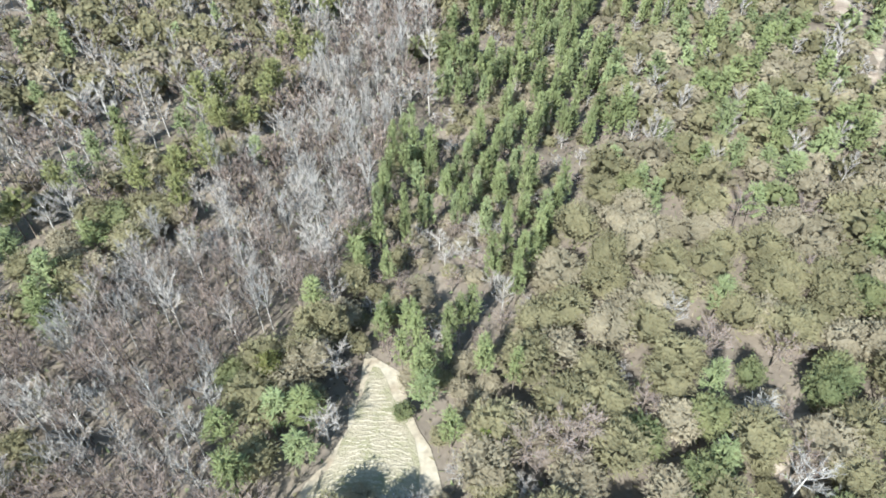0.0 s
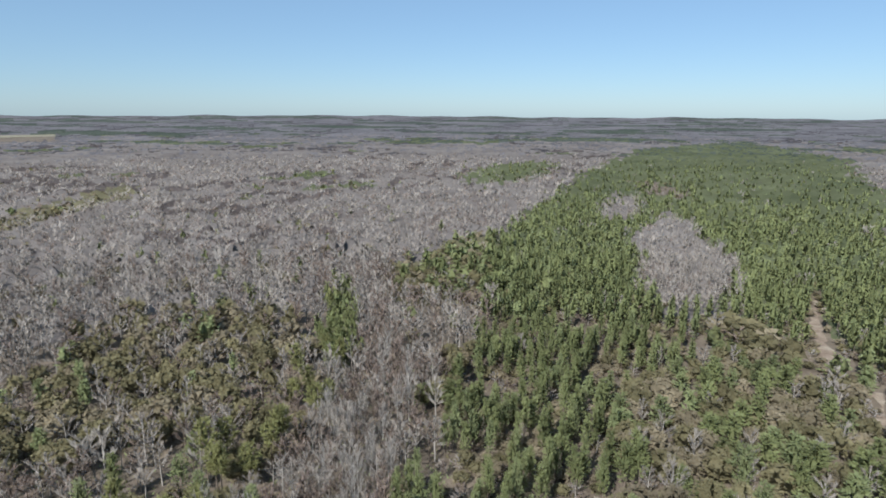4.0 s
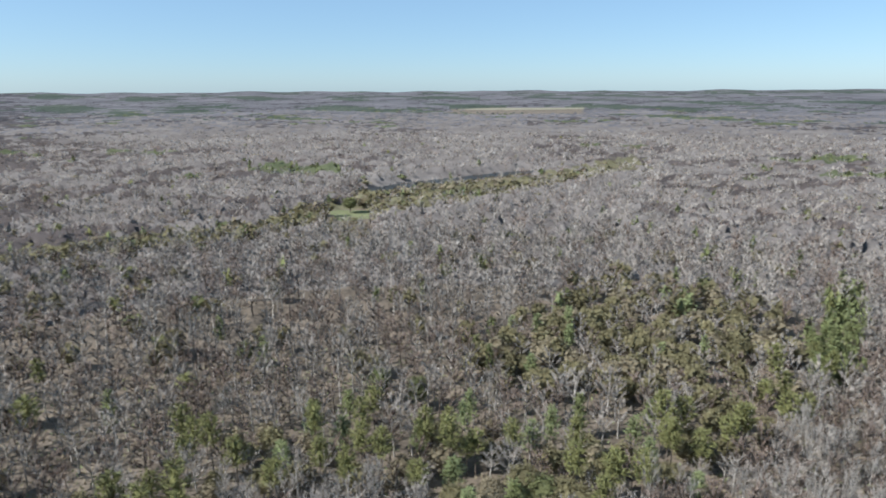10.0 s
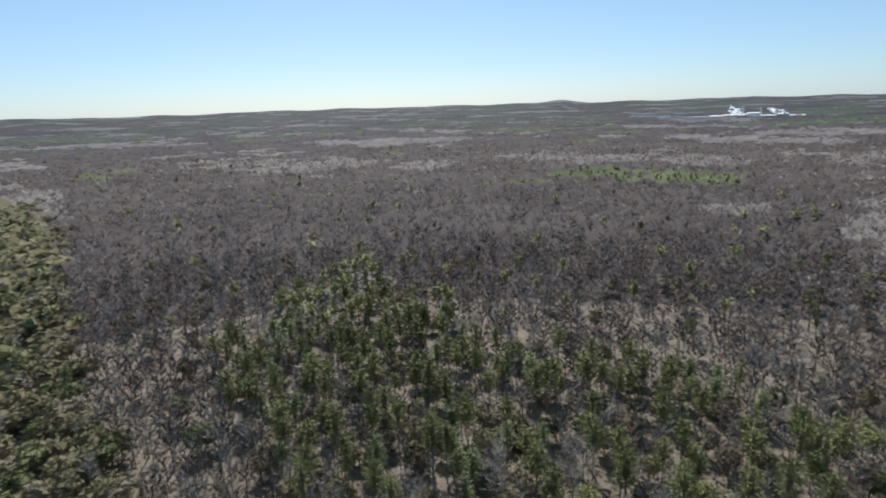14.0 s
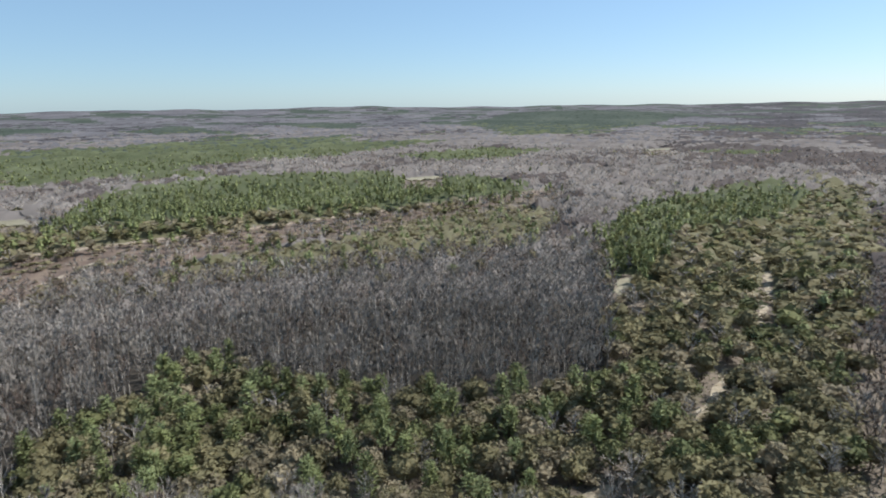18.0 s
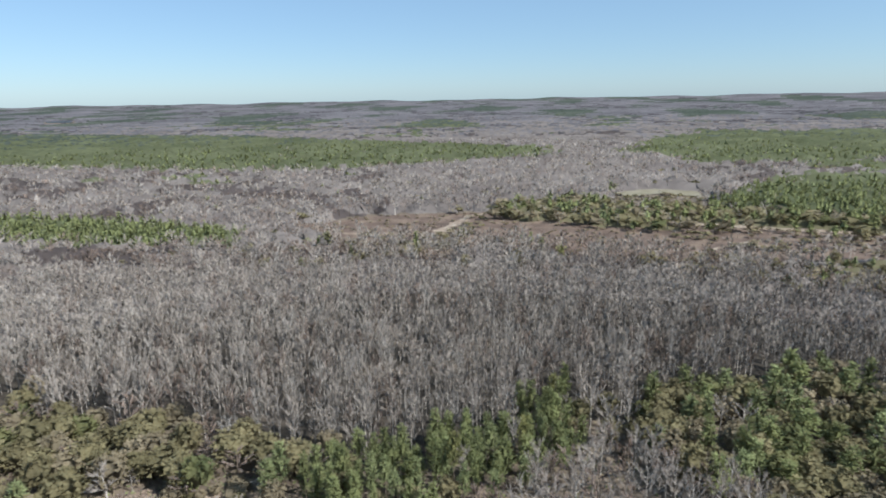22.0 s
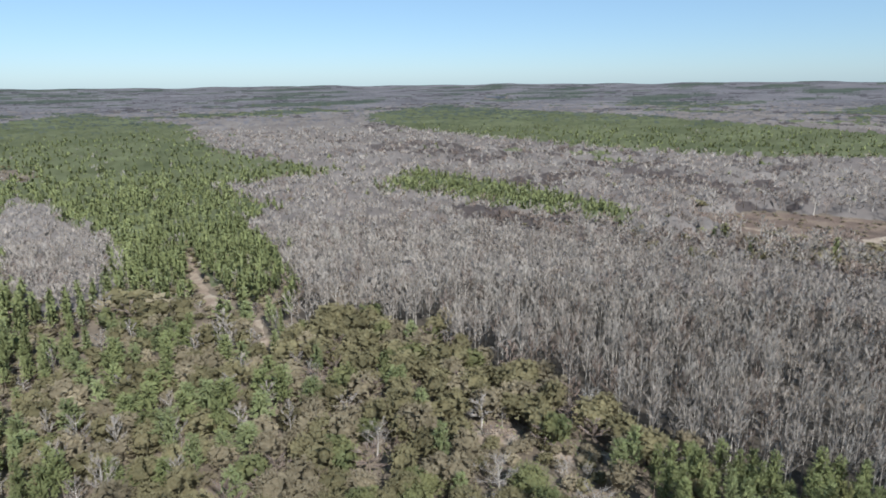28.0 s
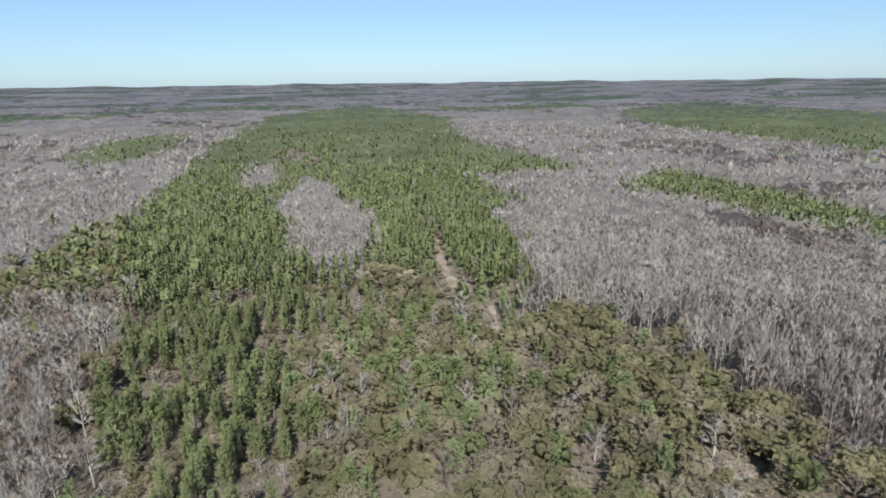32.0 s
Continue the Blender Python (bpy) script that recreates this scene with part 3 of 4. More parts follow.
def tube(a, b, ra, rb, n):
    """A tapered tube of n sides between two points, as triangles."""
    w = unit(b - a)
    u = unit(np.cross(w, (0.31, 0.95, 0.02)))
    v = np.cross(w, u)
    t = np.arange(n) * 2 * np.pi / n
    ring = np.cos(t)[:, None] * u + np.sin(t)[:, None] * v
    p, q = a + ra * ring, b + rb * ring
    p2, q2 = np.roll(p, -1, 0), np.roll(q, -1, 0)
    return np.concatenate([np.stack([p, p2, q2], 1), np.stack([p, q2, q], 1)])


def leaves(centre, out, size, per, spread, loose=0.8, slim=1.0):
    """Clusters of leaf triangles round each centre that mostly face out."""
    c = np.repeat(centre, per, 0) + rng.normal(size=(len(centre) * per, 3)) * spread
    nrm = unit(np.repeat(out, per, 0) + loose * rng.normal(size=c.shape))
    u = unit(np.cross(nrm, rng.normal(size=c.shape)))
    v = np.cross(nrm, u)
    s = size * rng.uniform(0.6, 1.3, (len(c), 1))
    return np.stack([c - u * s * 0.5 * slim - v * s * 0.3, c + u * s * 0.5 * slim - v * s * 0.3, c + v * s * 0.65], 1)


GOLD = (1 + 5 ** 0.5) / 2
ICO = unit(np.array([(0, 1, GOLD), (0, -1, GOLD), (0, 1, -GOLD), (0, -1, -GOLD), (1, GOLD, 0), (-1, GOLD, 0), (1, -GOLD, 0), (-1, -GOLD, 0), (GOLD, 0, 1), (GOLD, 0, -1), (-GOLD, 0, 1), (-GOLD, 0, -1)]))
ICO_FACES = np.array([t for t in [(i, j, k) for i in range(12) for j in range(i + 1, 12) for k in range(j + 1, 12)]
                      if max(np.linalg.norm(ICO[t[0]] - ICO[t[1]]), np.linalg.norm(ICO[t[1]] - ICO[t[2]]), np.linalg.norm(ICO[t[0]] - ICO[t[2]])) < 1.2])


OCTA = np.array([[(a, 0, 0), (0, b, 0), (0, 0, c)] for a in (1, -1) for b in (1, -1) for c in (1, -1)], float)
NONE = np.zeros((0, 3, 3))


def lumps(d, p, rough):
    """How far a crown bulges along each direction."""
    return 1 + rough * (np.sin(d[..., 0] * 5 + p[0]) * np.sin(d[..., 1] * 5 + p[1]) + 0.6 * np.sin(d[..., 2] * 7 + d[..., 0] * 6 + p[2]))


def core(mid, radii, p, rough, split=0):
    """The dense, lumpy heart of a crown."""
    tri = ICO[ICO_FACES] if split >= 0 else OCTA
    for _ in range(split):
        a, b, c = tri[:, 0], tri[:, 1], tri[:, 2]
        ab, bc, ca = unit(a + b), unit(b + c), unit(c + a)
        tri = np.concatenate([np.stack(q, 1) for q in ((a, ab, ca), (ab, b, bc), (ca, bc, c), (ab, bc, ca))])
    return np.asarray(mid) + tri * lumps(tri, p, rough)[..., None] * np.asarray(radii)


def bare_tree(limbs, second, third, sides, area, spread, up=0.85):
    """A leafless hardwood 17 m high and 7 m wide: trunk, limbs that rise steeply, and a broom of twigs of a given area in all."""
    h = 17.0
    lean = rng.normal(size=2) * 0.3
    top = np.array([*lean, h * 0.86])
    bend = top * 0.5 + (*rng.normal(size=2) * 0.15, 0)
    if sides:
        trunk = np.concatenate([tube(np.array([0, 0, -0.2]), bend, 0.24, 0.15, sides), tube(bend, top, 0.14, 0.04, sides)])
    else:
        trunk = slivers(np.zeros((1, 3)), top[None], 0.55)
    if not limbs:
        limbs, bare = 5, True
    else:
        bare = False
    az = np.arange(limbs) * 2.4 + rng.uniform(-0.5, 0.5, limbs)
    u = np.linspace(0.5, 1.0, limbs) + rng.uniform(-0.03, 0.03, limbs)
    reach = 3.5 * spread * np.sqrt(np.clip(1 - ((u - 0.66) / 0.37) ** 2, 0.05, 1)) * rng.uniform(0.6, 0.95, limbs)
    tip = np.stack([np.cos(az) * reach + lean[0], np.sin(az) * reach + lean[1], h * u], 1)
    foot = np.clip(h * u - reach * rng.uniform(0.9, 1.7, limbs) - 0.6, h * 0.4, h * 0.82)
    base = top * (foot / top[2])[:, None]
    way = tip - base
    if bare:
        limb = NONE
    elif sides > 3:
        mid = base + way * 0.5 + (0, 0, -0.25)
        limb = np.concatenate([np.concatenate([tube(b, m, 0.075, 0.05, 3), tube(m, e, 0.05, 0.02, 3)]) for b, m, e in zip(base, mid, tip)])
    else:
        limb = slivers(base, way, 0.14 + 0.1 * (sides == 0))
    k = np.repeat(np.arange(limbs), second)
    f = rng.uniform(0.25, 1.0, (len(k), 1))
    size = (0.75 + 4.5 / second) if not third else 1.0
    b2 = base[k] + way[k] * f
    w2 = unit(unit(way[k]) + 0.42 * rng.normal(size=(len(k), 3)) + (0, 0, up)) * rng.uniform(1.2, 2.3, (len(k), 1)) * size
    b2[:, 2] -= np.clip(b2[:, 2] + w2[:, 2] - h * 1.02, 0, None)
    if third:
        k3 = np.repeat(np.arange(len(k)), third)
        b3 = b2[k3] + w2[k3] * rng.uniform(0.15, 1.0, (len(k3), 1))
        w3 = unit(unit(w2[k3]) + 0.5 * rng.normal(size=(len(k3), 3)) + (0, 0, 0.55)) * rng.uniform(0.8, 1.7, (len(k3), 1))
        b2, w2 = np.concatenate([b2, b3]), np.concatenate([w2, w3])
    width = 2 * area / np.linalg.norm(w2, axis=1).sum()
    twigs = slivers(b2, w2, width * rng.uniform(0.7, 1.3, len(w2)))
    return trunk, limb, twigs


def pine_tree(tiers, arms, sprays, area, sides, low, split):
    """A pine 15 m high and 4.8 m wide: trunk, a thin dark heart and tiers of arms with brushes of needles at their ends."""
    h = 15.0
    top = np.array([*rng.normal(size=2) * 0.25, h * 0.97])
    trunk = tube(np.array([0, 0, -0.2]), top, 0.18, 0.03, sides) if sides else slivers(np.zeros((1, 3)), top[None], 0.45)
    high = low > 0.45                    # old pines carry a flat-topped crown on a bare trunk
    n = tiers * arms
    f = np.repeat((np.arange(tiers) + 0.3) / tiers, arms) + rng.normal(size=n) * 0.25 / tiers
    f = np.clip(f, 0, 0.99)
    az = np.tile(np.arange(arms) * 6.283 / arms, tiers) + np.repeat(rng.uniform(0, 6, tiers), arms) + rng.normal(size=n) * 0.3
    profile = np.sqrt(np.clip(1 - (2 * f - 0.95) ** 2, 0.06, 1)) if high else np.clip(1.12 - f, 0.1, 1) ** 0.7 * np.clip(0.55 + f * 2.2, 0, 1)
    reach = 2.35 * profile * rng.uniform(0.62, 1.12, n)
    z = h * (low + (0.97 - low) * f)
    tip = np.stack([np.cos(az) * reach, np.sin(az) * reach, z + reach * 0.25], 1) + top * (1, 1, 0) * f[:, None]
    out = np.stack([np.cos(az), np.sin(az), 0.55 + 0.5 * f], 1)
    k = np.repeat(np.arange(n), sprays)
    b = tip[k] * (1, 1, 1) - out[k] * (reach[k] * 0.45)[:, None] * rng.uniform(0, 1, (len(k), 1)) + rng.normal(size=(len(k), 3)) * 0.18
    w = unit(unit(out[k]) + 0.75 * rng.normal(size=(len(k), 3)) + (0, 0, 0.25)) * rng.uniform(0.7, 1.35, (len(k), 1)) * (0.8 + 0.3 / sprays)
    needle = slivers(b, w, 2 * area / np.linalg.norm(w, axis=1).sum())
    ball = core((0, 0, 0), (1, 1, 1), rng.uniform(0, 6.28, 3), 0.12, split)
    up = np.clip((ball[..., 2] + 1) / 2, 0, 1)
    girth = (1.75 if high else 2.2 * np.clip(1.12 - up, 0.1, 1) ** 0.5) * (0.8 if split < 0 else 0.62 if sides < 1 else 0.4)
    heart = np.stack([ball[..., 0] * girth, ball[..., 1] * girth, h * (low + 0.02 + (0.93 - low) * up)], -1)
    heart = heart + (top * (1, 1, 0)) * up[..., None]
    return trunk, NONE, np.concatenate([heart, needle])


def oak_tree(sprays, leaf_count, limbs, sides, split, area=24.0):
    """A round-headed oak 12 m high and 9 m wide: trunk, limbs, a lumpy head, and a coat of twigs and small leaves."""
    h, wide, deep = 12.0, 4.3, 4.6
    mid = np.array([0, 0, h - deep - 0.5])
    p = rng.uniform(0, 6.28, 3)
    rough = 0.13
    inner = 0.84 if split < 0 else 0.77
    crown = [core(mid, (wide * inner, wide * inner, deep * inner), p, rough, split)]
    if sprays:
        d = unit(rng.normal(size=(sprays, 3)) + (0, 0, 0.5))
        start = mid + d * lumps(d, p, rough)[:, None] * (wide, wide, deep) * rng.uniform(0.6, 0.93, (sprays, 1))
        way = unit(d + 0.5 * rng.normal(size=(sprays, 3)) + (0, 0, 0.25)) * rng.uniform(0.6, 1.3, (sprays, 1))
        crown.append(slivers(start, way, 2 * area / (sprays * 0.95) * rng.uniform(0.6, 1.4, sprays)))
    if leaf_count:
        d = unit(rng.normal(size=(leaf_count, 3)) + (0, 0, 0.45))
        at = mid + d * lumps(d, p, rough)[:, None] * (wide, wide, deep) * rng.uniform(0.8, 1.04, (leaf_count, 1))
        crown.append(leaves(at, d, 1.35 * (70.0 / leaf_count) ** 0.5, 1, 0.1, 0.75))
    trunk = tube(np.array([0, 0, -0.2]), np.array([0, 0, h * 0.42]), 0.28, 0.18, sides) if sides else slivers(np.zeros((1, 3)), np.array([[0, 0, h * 0.5]]), 0.5)
    limb = NONE
    if limbs:
        e = unit(np.stack([np.cos(np.arange(limbs) * 2.4), np.sin(np.arange(limbs) * 2.4), rng.uniform(0.1, 1.2, limbs)], 1)) * (wide, wide, deep) * 0.95 + mid
        start = np.array([0, 0, h * 0.36])
        limb = np.concatenate([tube(start, q, 0.11, 0.03, 3) for q in e])
    return trunk, limb, np.concatenate(crown)


SHAPES = (0.8, 0.9, 1.0, 1.1, 1.25, 1.0)
LOW = (0.24, 0.3, 0.27, 0.34, 0.5, 0.56)
KIND = {
    "bare": [[bare_tree(15, 6, 6, 5, 72, s) for s in SHAPES[:5]],
             [bare_tree(11, 17, 0, 3, 76, s) for s in SHAPES],
             [bare_tree(9, 15, 0, 3, 76, s) for s in SHAPES],
             [bare_tree(8, 8, 0, 0, 56, s, 0.9) for s in SHAPES],
             [bare_tree(0, 3, 0, 0, 28, s, 1.0) for s in SHAPES],
             [bare_tree(0, 2, 0, 0, 26, s, 1.0) for s in SHAPES]],
    "pine": [[pine_tree(11, 6, 10, 78, 6, s, 0) for s in LOW[:5]],
             [pine_tree(10, 6, 7, 78, 3, s, 0) for s in LOW],
             [pine_tree(9, 6, 6, 78, 3, s, 0) for s in LOW],
             [pine_tree(7, 4, 2, 30, 0, s, -1) for s in LOW],
             [pine_tree(5, 3, 1, 16, 0, s, -1) for s in LOW],
             [pine_tree(2, 2, 1, 7, 0, s, -1) for s in LOW]],
    "oak": [[oak_tree(900, 300, 7, 6, 1, 85) for s in LOW[:5]],
            [oak_tree(270, 90, 0, 3, 1, 72) for s in LOW],
            [oak_tree(180, 60, 0, 3, 1, 66) for s in LOW],
            [oak_tree(54, 16, 0, 0, 0, 28) for s in LOW],
            [oak_tree(18, 6, 0, 0, -1, 12) for s in LOW],
            [oak_tree(6, 0, 0, 0, -1, 6) for s in LOW]],
}
NOMINAL = {"bare": (17.0, 7.0), "pine": (15.0, 4.8), "oak": (12.0, 9.0)}

# stand: share of ground taken, then (kind, tint, share, height, crown width)
MIX = {}
MIX["HARD"] = (0.97, [("bare", 0, 0.60, 15, 8.4), ("bare", 1, 0.26, 14, 8.2), ("bare", 2, 0.05, 16, 6.4), ("oak", 1, 0.05, 10, 8.5), ("pine", 0, 0.02, 14, 5.5), ("oak", 0, 0.02, 10, 8.0)])
MIX["PINE"] = (0.9, [("pine", 0, 0.74, 14, 4.1), ("pine", 1, 0.18, 13, 3.9), ("oak", 1, 0.06, 7, 5), ("bare", 0, 0.02, 12, 5)])
MIX["PINEC"] = (0.95, [("pine", 0, 0.6, 14, 4.8), ("pine", 1, 0.1, 13, 4.6), ("pine", 2, 0.06, 16, 4.8), ("oak", 1, 0.12, 9, 6.4), ("oak", 0, 0.04, 9, 6), ("bare", 0, 0.08, 13, 5.5)])
MIX["SWAMP"] = (1.0, [("bare", 0, 0.80, 16.5, 5.9), ("bare", 1, 0.12, 15.5, 5.7), ("bare", 2, 0.08, 16.5, 5.4)])
MIX["OAK"] = (0.98, [("oak", 1, 0.60, 10.5, 11.2), ("oak", 2, 0.10, 10, 10.8), ("oak", 0, 0.18, 10.5, 10.4), ("bare", 0, 0.05, 11, 9.5), ("pine", 1, 0.05, 12, 6.5), ("bare", 2, 0.02, 11, 8)])
MIX["OAKBARE"] = (0.98, [("oak", 1, 0.46, 10.5, 10.8), ("oak", 2, 0.22, 10, 10.6), ("oak", 0, 0.08, 10.5, 10), ("bare", 0, 0.05, 10.5, 9.4), ("bare", 1, 0.11, 10, 9.4), ("pine", 1, 0.06, 12, 6.5), ("bare", 2, 0.02, 11, 8)])
MIX["OAKPINE"] = (0.97, [("oak", 1, 0.34, 10, 9.6), ("oak", 0, 0.08, 10, 9.0), ("oak", 2, 0.20, 9.5, 9.2), ("pine", 0, 0.17, 14, 7.2), ("pine", 1, 0.13, 13, 7.0), ("bare", 0, 0.08, 12, 7.5)])
MIX["PMIX"] = (1.0, [("pine", 2, 0.24, 17, 6.2), ("pine", 1, 0.08, 13, 6.2), ("bare", 0, 0.30, 11, 7.2), ("bare", 1, 0.12, 11, 7.2), ("oak", 1, 0.14, 8, 7.5), ("oak", 2, 0.12, 7.5, 7.5)])
MIX["RUST"] = (0.97, [("oak", 1, 0.42, 10.5, 8.8), ("oak", 2, 0.16, 10, 8.6), ("bare", 0, 0.22, 12, 7.8), ("bare", 1, 0.14, 12, 7.6), ("pine", 1, 0.06, 12, 6.2)])
MIX["PALE"] = (1.0, [("bare", 0, 0.32, 14, 6.4), ("bare", 1, 0.56, 13, 6.6), ("bare", 2, 0.12, 16, 4.8)])
MIX["CREEK"] = (1.0, [("bare", 0, 0.22, 13, 7.0), ("bare", 1, 0.70, 12, 7.2), ("bare", 2, 0.03, 14, 5.0), ("oak", 1, 0.05, 8, 7)])
MIX["RED"] = (0.97, [("bare", 1, 0.62, 13, 8.4), ("bare", 0, 0.30, 14, 8.2), ("bare", 2, 0.02, 14, 5.4), ("oak", 1, 0.04, 9, 8.0), ("pine", 2, 0.02, 15, 6.0)])
MIX["YOUNG"] = (0.9, [("oak", 2, 0.3, 4.2, 6), ("bare", 0, 0.26, 5.5, 4.8), ("oak", 1, 0.26, 4, 6), ("pine", 1, 0.18, 8, 4.2)])
MIX["SCRUB"] = (0.9, [("oak", 2, 0.5, 3, 4), ("bare", 1, 0.5, 4, 4.4)])
MIX["CUT"] = (0.6, [("oak", 2, 0.5, 1.6, 3), ("bare", 1, 0.5, 2.2, 3.2)])
MIX["LOW"] = (0.95, [("oak", 1, 0.4, 3.2, 5.2), ("oak", 2, 0.3, 3, 5), ("bare", 0, 0.3, 4, 5)])
MIX["BRUSH"] = (0.8, [("oak", 2, 0.42, 3.6, 5.6), ("bare", 1, 0.26, 5, 5.4), ("bare", 0, 0.17, 5, 5.4), ("oak", 1, 0.15, 3.2, 5.6)])


def jittered(spacing, near, far, turn=0.0, stretch=1.0, jitter=0.42):
    """Places in a ring, about one to each cell of a turned grid."""
    n = int(far / spacing) + 2
    m = int(far / (spacing * stretch)) + 2
    i, j = np.meshgrid(np.arange(-n, n + 1), np.arange(-m, m + 1), indexing="ij")
    a = (i.ravel() + rng.uniform(-jitter, jitter, i.size)) * spacing
    b = (j.ravel() + rng.uniform(-jitter, jitter, i.size)) * spacing * stretch
    c, s = math.cos(radians(turn)), math.sin(radians(turn))
    x, y = a * c + b * s, -a * s + b * c
    r = np.hypot(x, y)
    keep = (r >= near) & (r < far)
    return x[keep], y[keep]


ROWS_TURN = 23.0
BROAD = [CODE["OAK"], CODE["OAKBARE"], CODE["OAKPINE"]]
PACE = {"SWAMP": 0.9, "PALE": 0.88, "CREEK": 0.88, "PMIX": 1.15, "RUST": 1.3, "HARD": 1.3, "RED": 1.3, "OAKPINE": 1.3, "OAK": 1.55, "OAKBARE": 1.5}       # spacing of each sort of stand
trees = {"bare": [], "pine": [], "oak": []}       # x, y, tint, height, width, level
for near, far, blend, spacing, rows, levels in ((9, 285, 40, 5.1, (6.5, 0.56), (1, 2)), (245, 450, 40, 5.6, (5.6, 0.62), (3, 3)), (390, 740, 60, 6.6, (5.8, 0.78), (4, 4)), (560, 1400, 180, 11.5, (8.6, 1.0), (5, 5))):
    for pace in (0, *sorted(set(PACE.values()))):
        planted = pace == 0
        if planted:
            x, y = jittered(rows[0], near, far, ROWS_TURN, rows[1], 0.2 if far < 500 else 0.45)
        else:
            x, y = jittered(spacing * pace, near, far, 11.0 + 30 * pace)
        code = stand_at(x, y)
        on_row = code == CODE["PINE"]
        r = np.hypot(x, y)
        thin = waves(x, y, 60, 12) + 0.5 * waves(x, y, 23, 14)      # the rows are gappy in places
        for sort, (taken, mix) in MIX.items():
            if sort == "BRUSH":        # undergrowth between the rows of the plantation
                ok = (on_row | (np.isin(code, BROAD) & (rng.uniform(size=len(x)) < 0.15))) & (pace == PACE["SWAMP"]) & (r < 430)
            else:
                ok = (code == CODE[sort]) & (planted if sort == "PINE" else PACE.get(sort, 0.9) == pace)
            if sort == "SWAMP":
                ok = ok & (waves(x, y, 19, 15) + 0.6 * waves(x, y, 43, 16) > -0.9)
            if sort == "PINE":
                ok = ok & ((thin < 0.42) | (r > 330))
            ok = ok & (rng.uniform(size=len(x)) < taken * np.clip((far - r) / (300 if far == 1400 else 40 if far < 300 else 60 if far < 500 else 180), 0, 1) * (1 if near < 20 else np.clip((r - near) / blend, 0, 1)))
            ix = np.flatnonzero(ok)
            share = np.array([m[2] for m in mix])
            pick = np.searchsorted(np.cumsum(share / share.sum()), rng.uniform(size=len(ix)))
            for k, (kind, tint, _, height, width) in enumerate(mix):
                s = ix[pick == k]
                if far == 1400 and kind == "pine":
                    s = s[rng.uniform(size=len(s)) < 0.45]
                if len(s) == 0:
                    continue
                hh = height * (rng.normal(1, 0.11, len(s)) + 0.1 * waves(x[s], y[s], 47, 21)).clip(0.65, 1.4)
                if sort == "SWAMP":              # the swamp trees get lower away from the oaks
                    hh = hh * (1 - 0.2 * np.clip((r[s] - 230) / 110, 0, 1))
                ww = width * rng.normal(1, 0.13, len(s)).clip(0.65, 1.4)
                grow = 1.0 if far < 300 else 1.14 if far < 500 else 1.3 if far < 1000 else (1.6 if kind == "pine" else 1.95)
                lv = np.where(r[s] < 195, levels[0], levels[1])
                if near < 20:
                    lv = np.where((r[s] < 106) & ~((y[s] > 34) & (np.abs(x[s]) < 1.75 * y[s])), 3, lv)
                trees[kind].append(np.stack([x[s], y[s], np.full(len(s), tint), hh, ww * grow, lv], 1))
trees = {k: np.concatenate(v) for k, v in trees.items()}
marks = {k: np.array([(x, y, t, h, w, 0) for kk, t, x, y, h, w in LANDMARK_TREES if kk == k], float).reshape(-1, 6) for k in trees}
for k in trees:
    for kk in marks:
        for m in marks[kk]:
            d = np.hypot(trees[k][:, 0] - m[0], trees[k][:, 1] - m[1])
            trees[k] = trees[k][d > 0.42 * m[4]]

for name, sort, outline in OPENINGS:           # crowns stand back from the tracks and clearings
    if math.hypot(*outline[0]) < 800 and "clay" not in name and name != "sand_spot_c":
        for k in trees:
            t = trees[k]
            hit = np.zeros(len(t), bool)
            for a in range(0, 360, 45):
                hit |= inside(t[:, 0] + 0.28 * t[:, 4] * math.cos(radians(a)), t[:, 1] + 0.28 * t[:, 4] * math.sin(radians(a)), outline)
            trees[k] = t[~hit | (t[:, 3] < 4.5)]

# the nearest trees of the wooded ring and of the wedge of ground by the pale track are things of their own
WORDS = {("pine", 0): ("pine_tree", "dark green pine with a narrow broken crown", "pine tree"), ("pine", 1): ("pine_tree", "yellow-green pine with a ragged narrow crown", "pine tree"),
         ("pine", 2): ("pine_tree", "tall pine with a bare trunk under a high crown", "pine tree"),
         ("oak", 0): ("oak_tree", "dark green round-headed oak in full leaf", "oak tree"), ("oak", 1): ("oak_tree", "olive-brown round-headed oak among other oaks", "oak tree"),
         ("oak", 2): ("oak_tree", "tan-leaved oak with thin winter foliage", "oak tree"), ("oak", 3): ("oak_tree", "bright lime-green leafy tree by the track", "tree"),
         ("oak", 4): ("oak_tree", "yellow-olive round leafy tree among bare trees", "tree"),
         ("bare", 0): ("bare_tree", "leafless grey hardwood tree with fine twigs", "bare tree"), ("bare", 1): ("sweetgum_tree", "leafless russet-brown hardwood tree with fine twigs", "bare tree"),
         ("bare", 2): ("sycamore_tree", "leafless tree with pale whitish bark", "bare tree")}
LEAFS = {"pine": PINE_MATS, "oak": OAK_MATS, "bare": BARE_MATS}
WOOD = {("bare", 0): BARK_GREY, ("bare", 1): BARK, ("bare", 2): BARK_PALE}


def welded(tris):
    """Shared vertices and faces of a heap of triangles."""
    flat = tris.reshape(-1, 3)
    _, first, back = np.unique(np.round(flat, 4), axis=0, return_index=True, return_inverse=True)
    return flat[first], back.reshape(-1, 3)


def part(name, tris, mat, parent):
    me = mesh_of(name, *welded(tris), [mat], smooth=True)
    ob = new(name, me)
    ob.parent = parent
    return ob


masters = {}


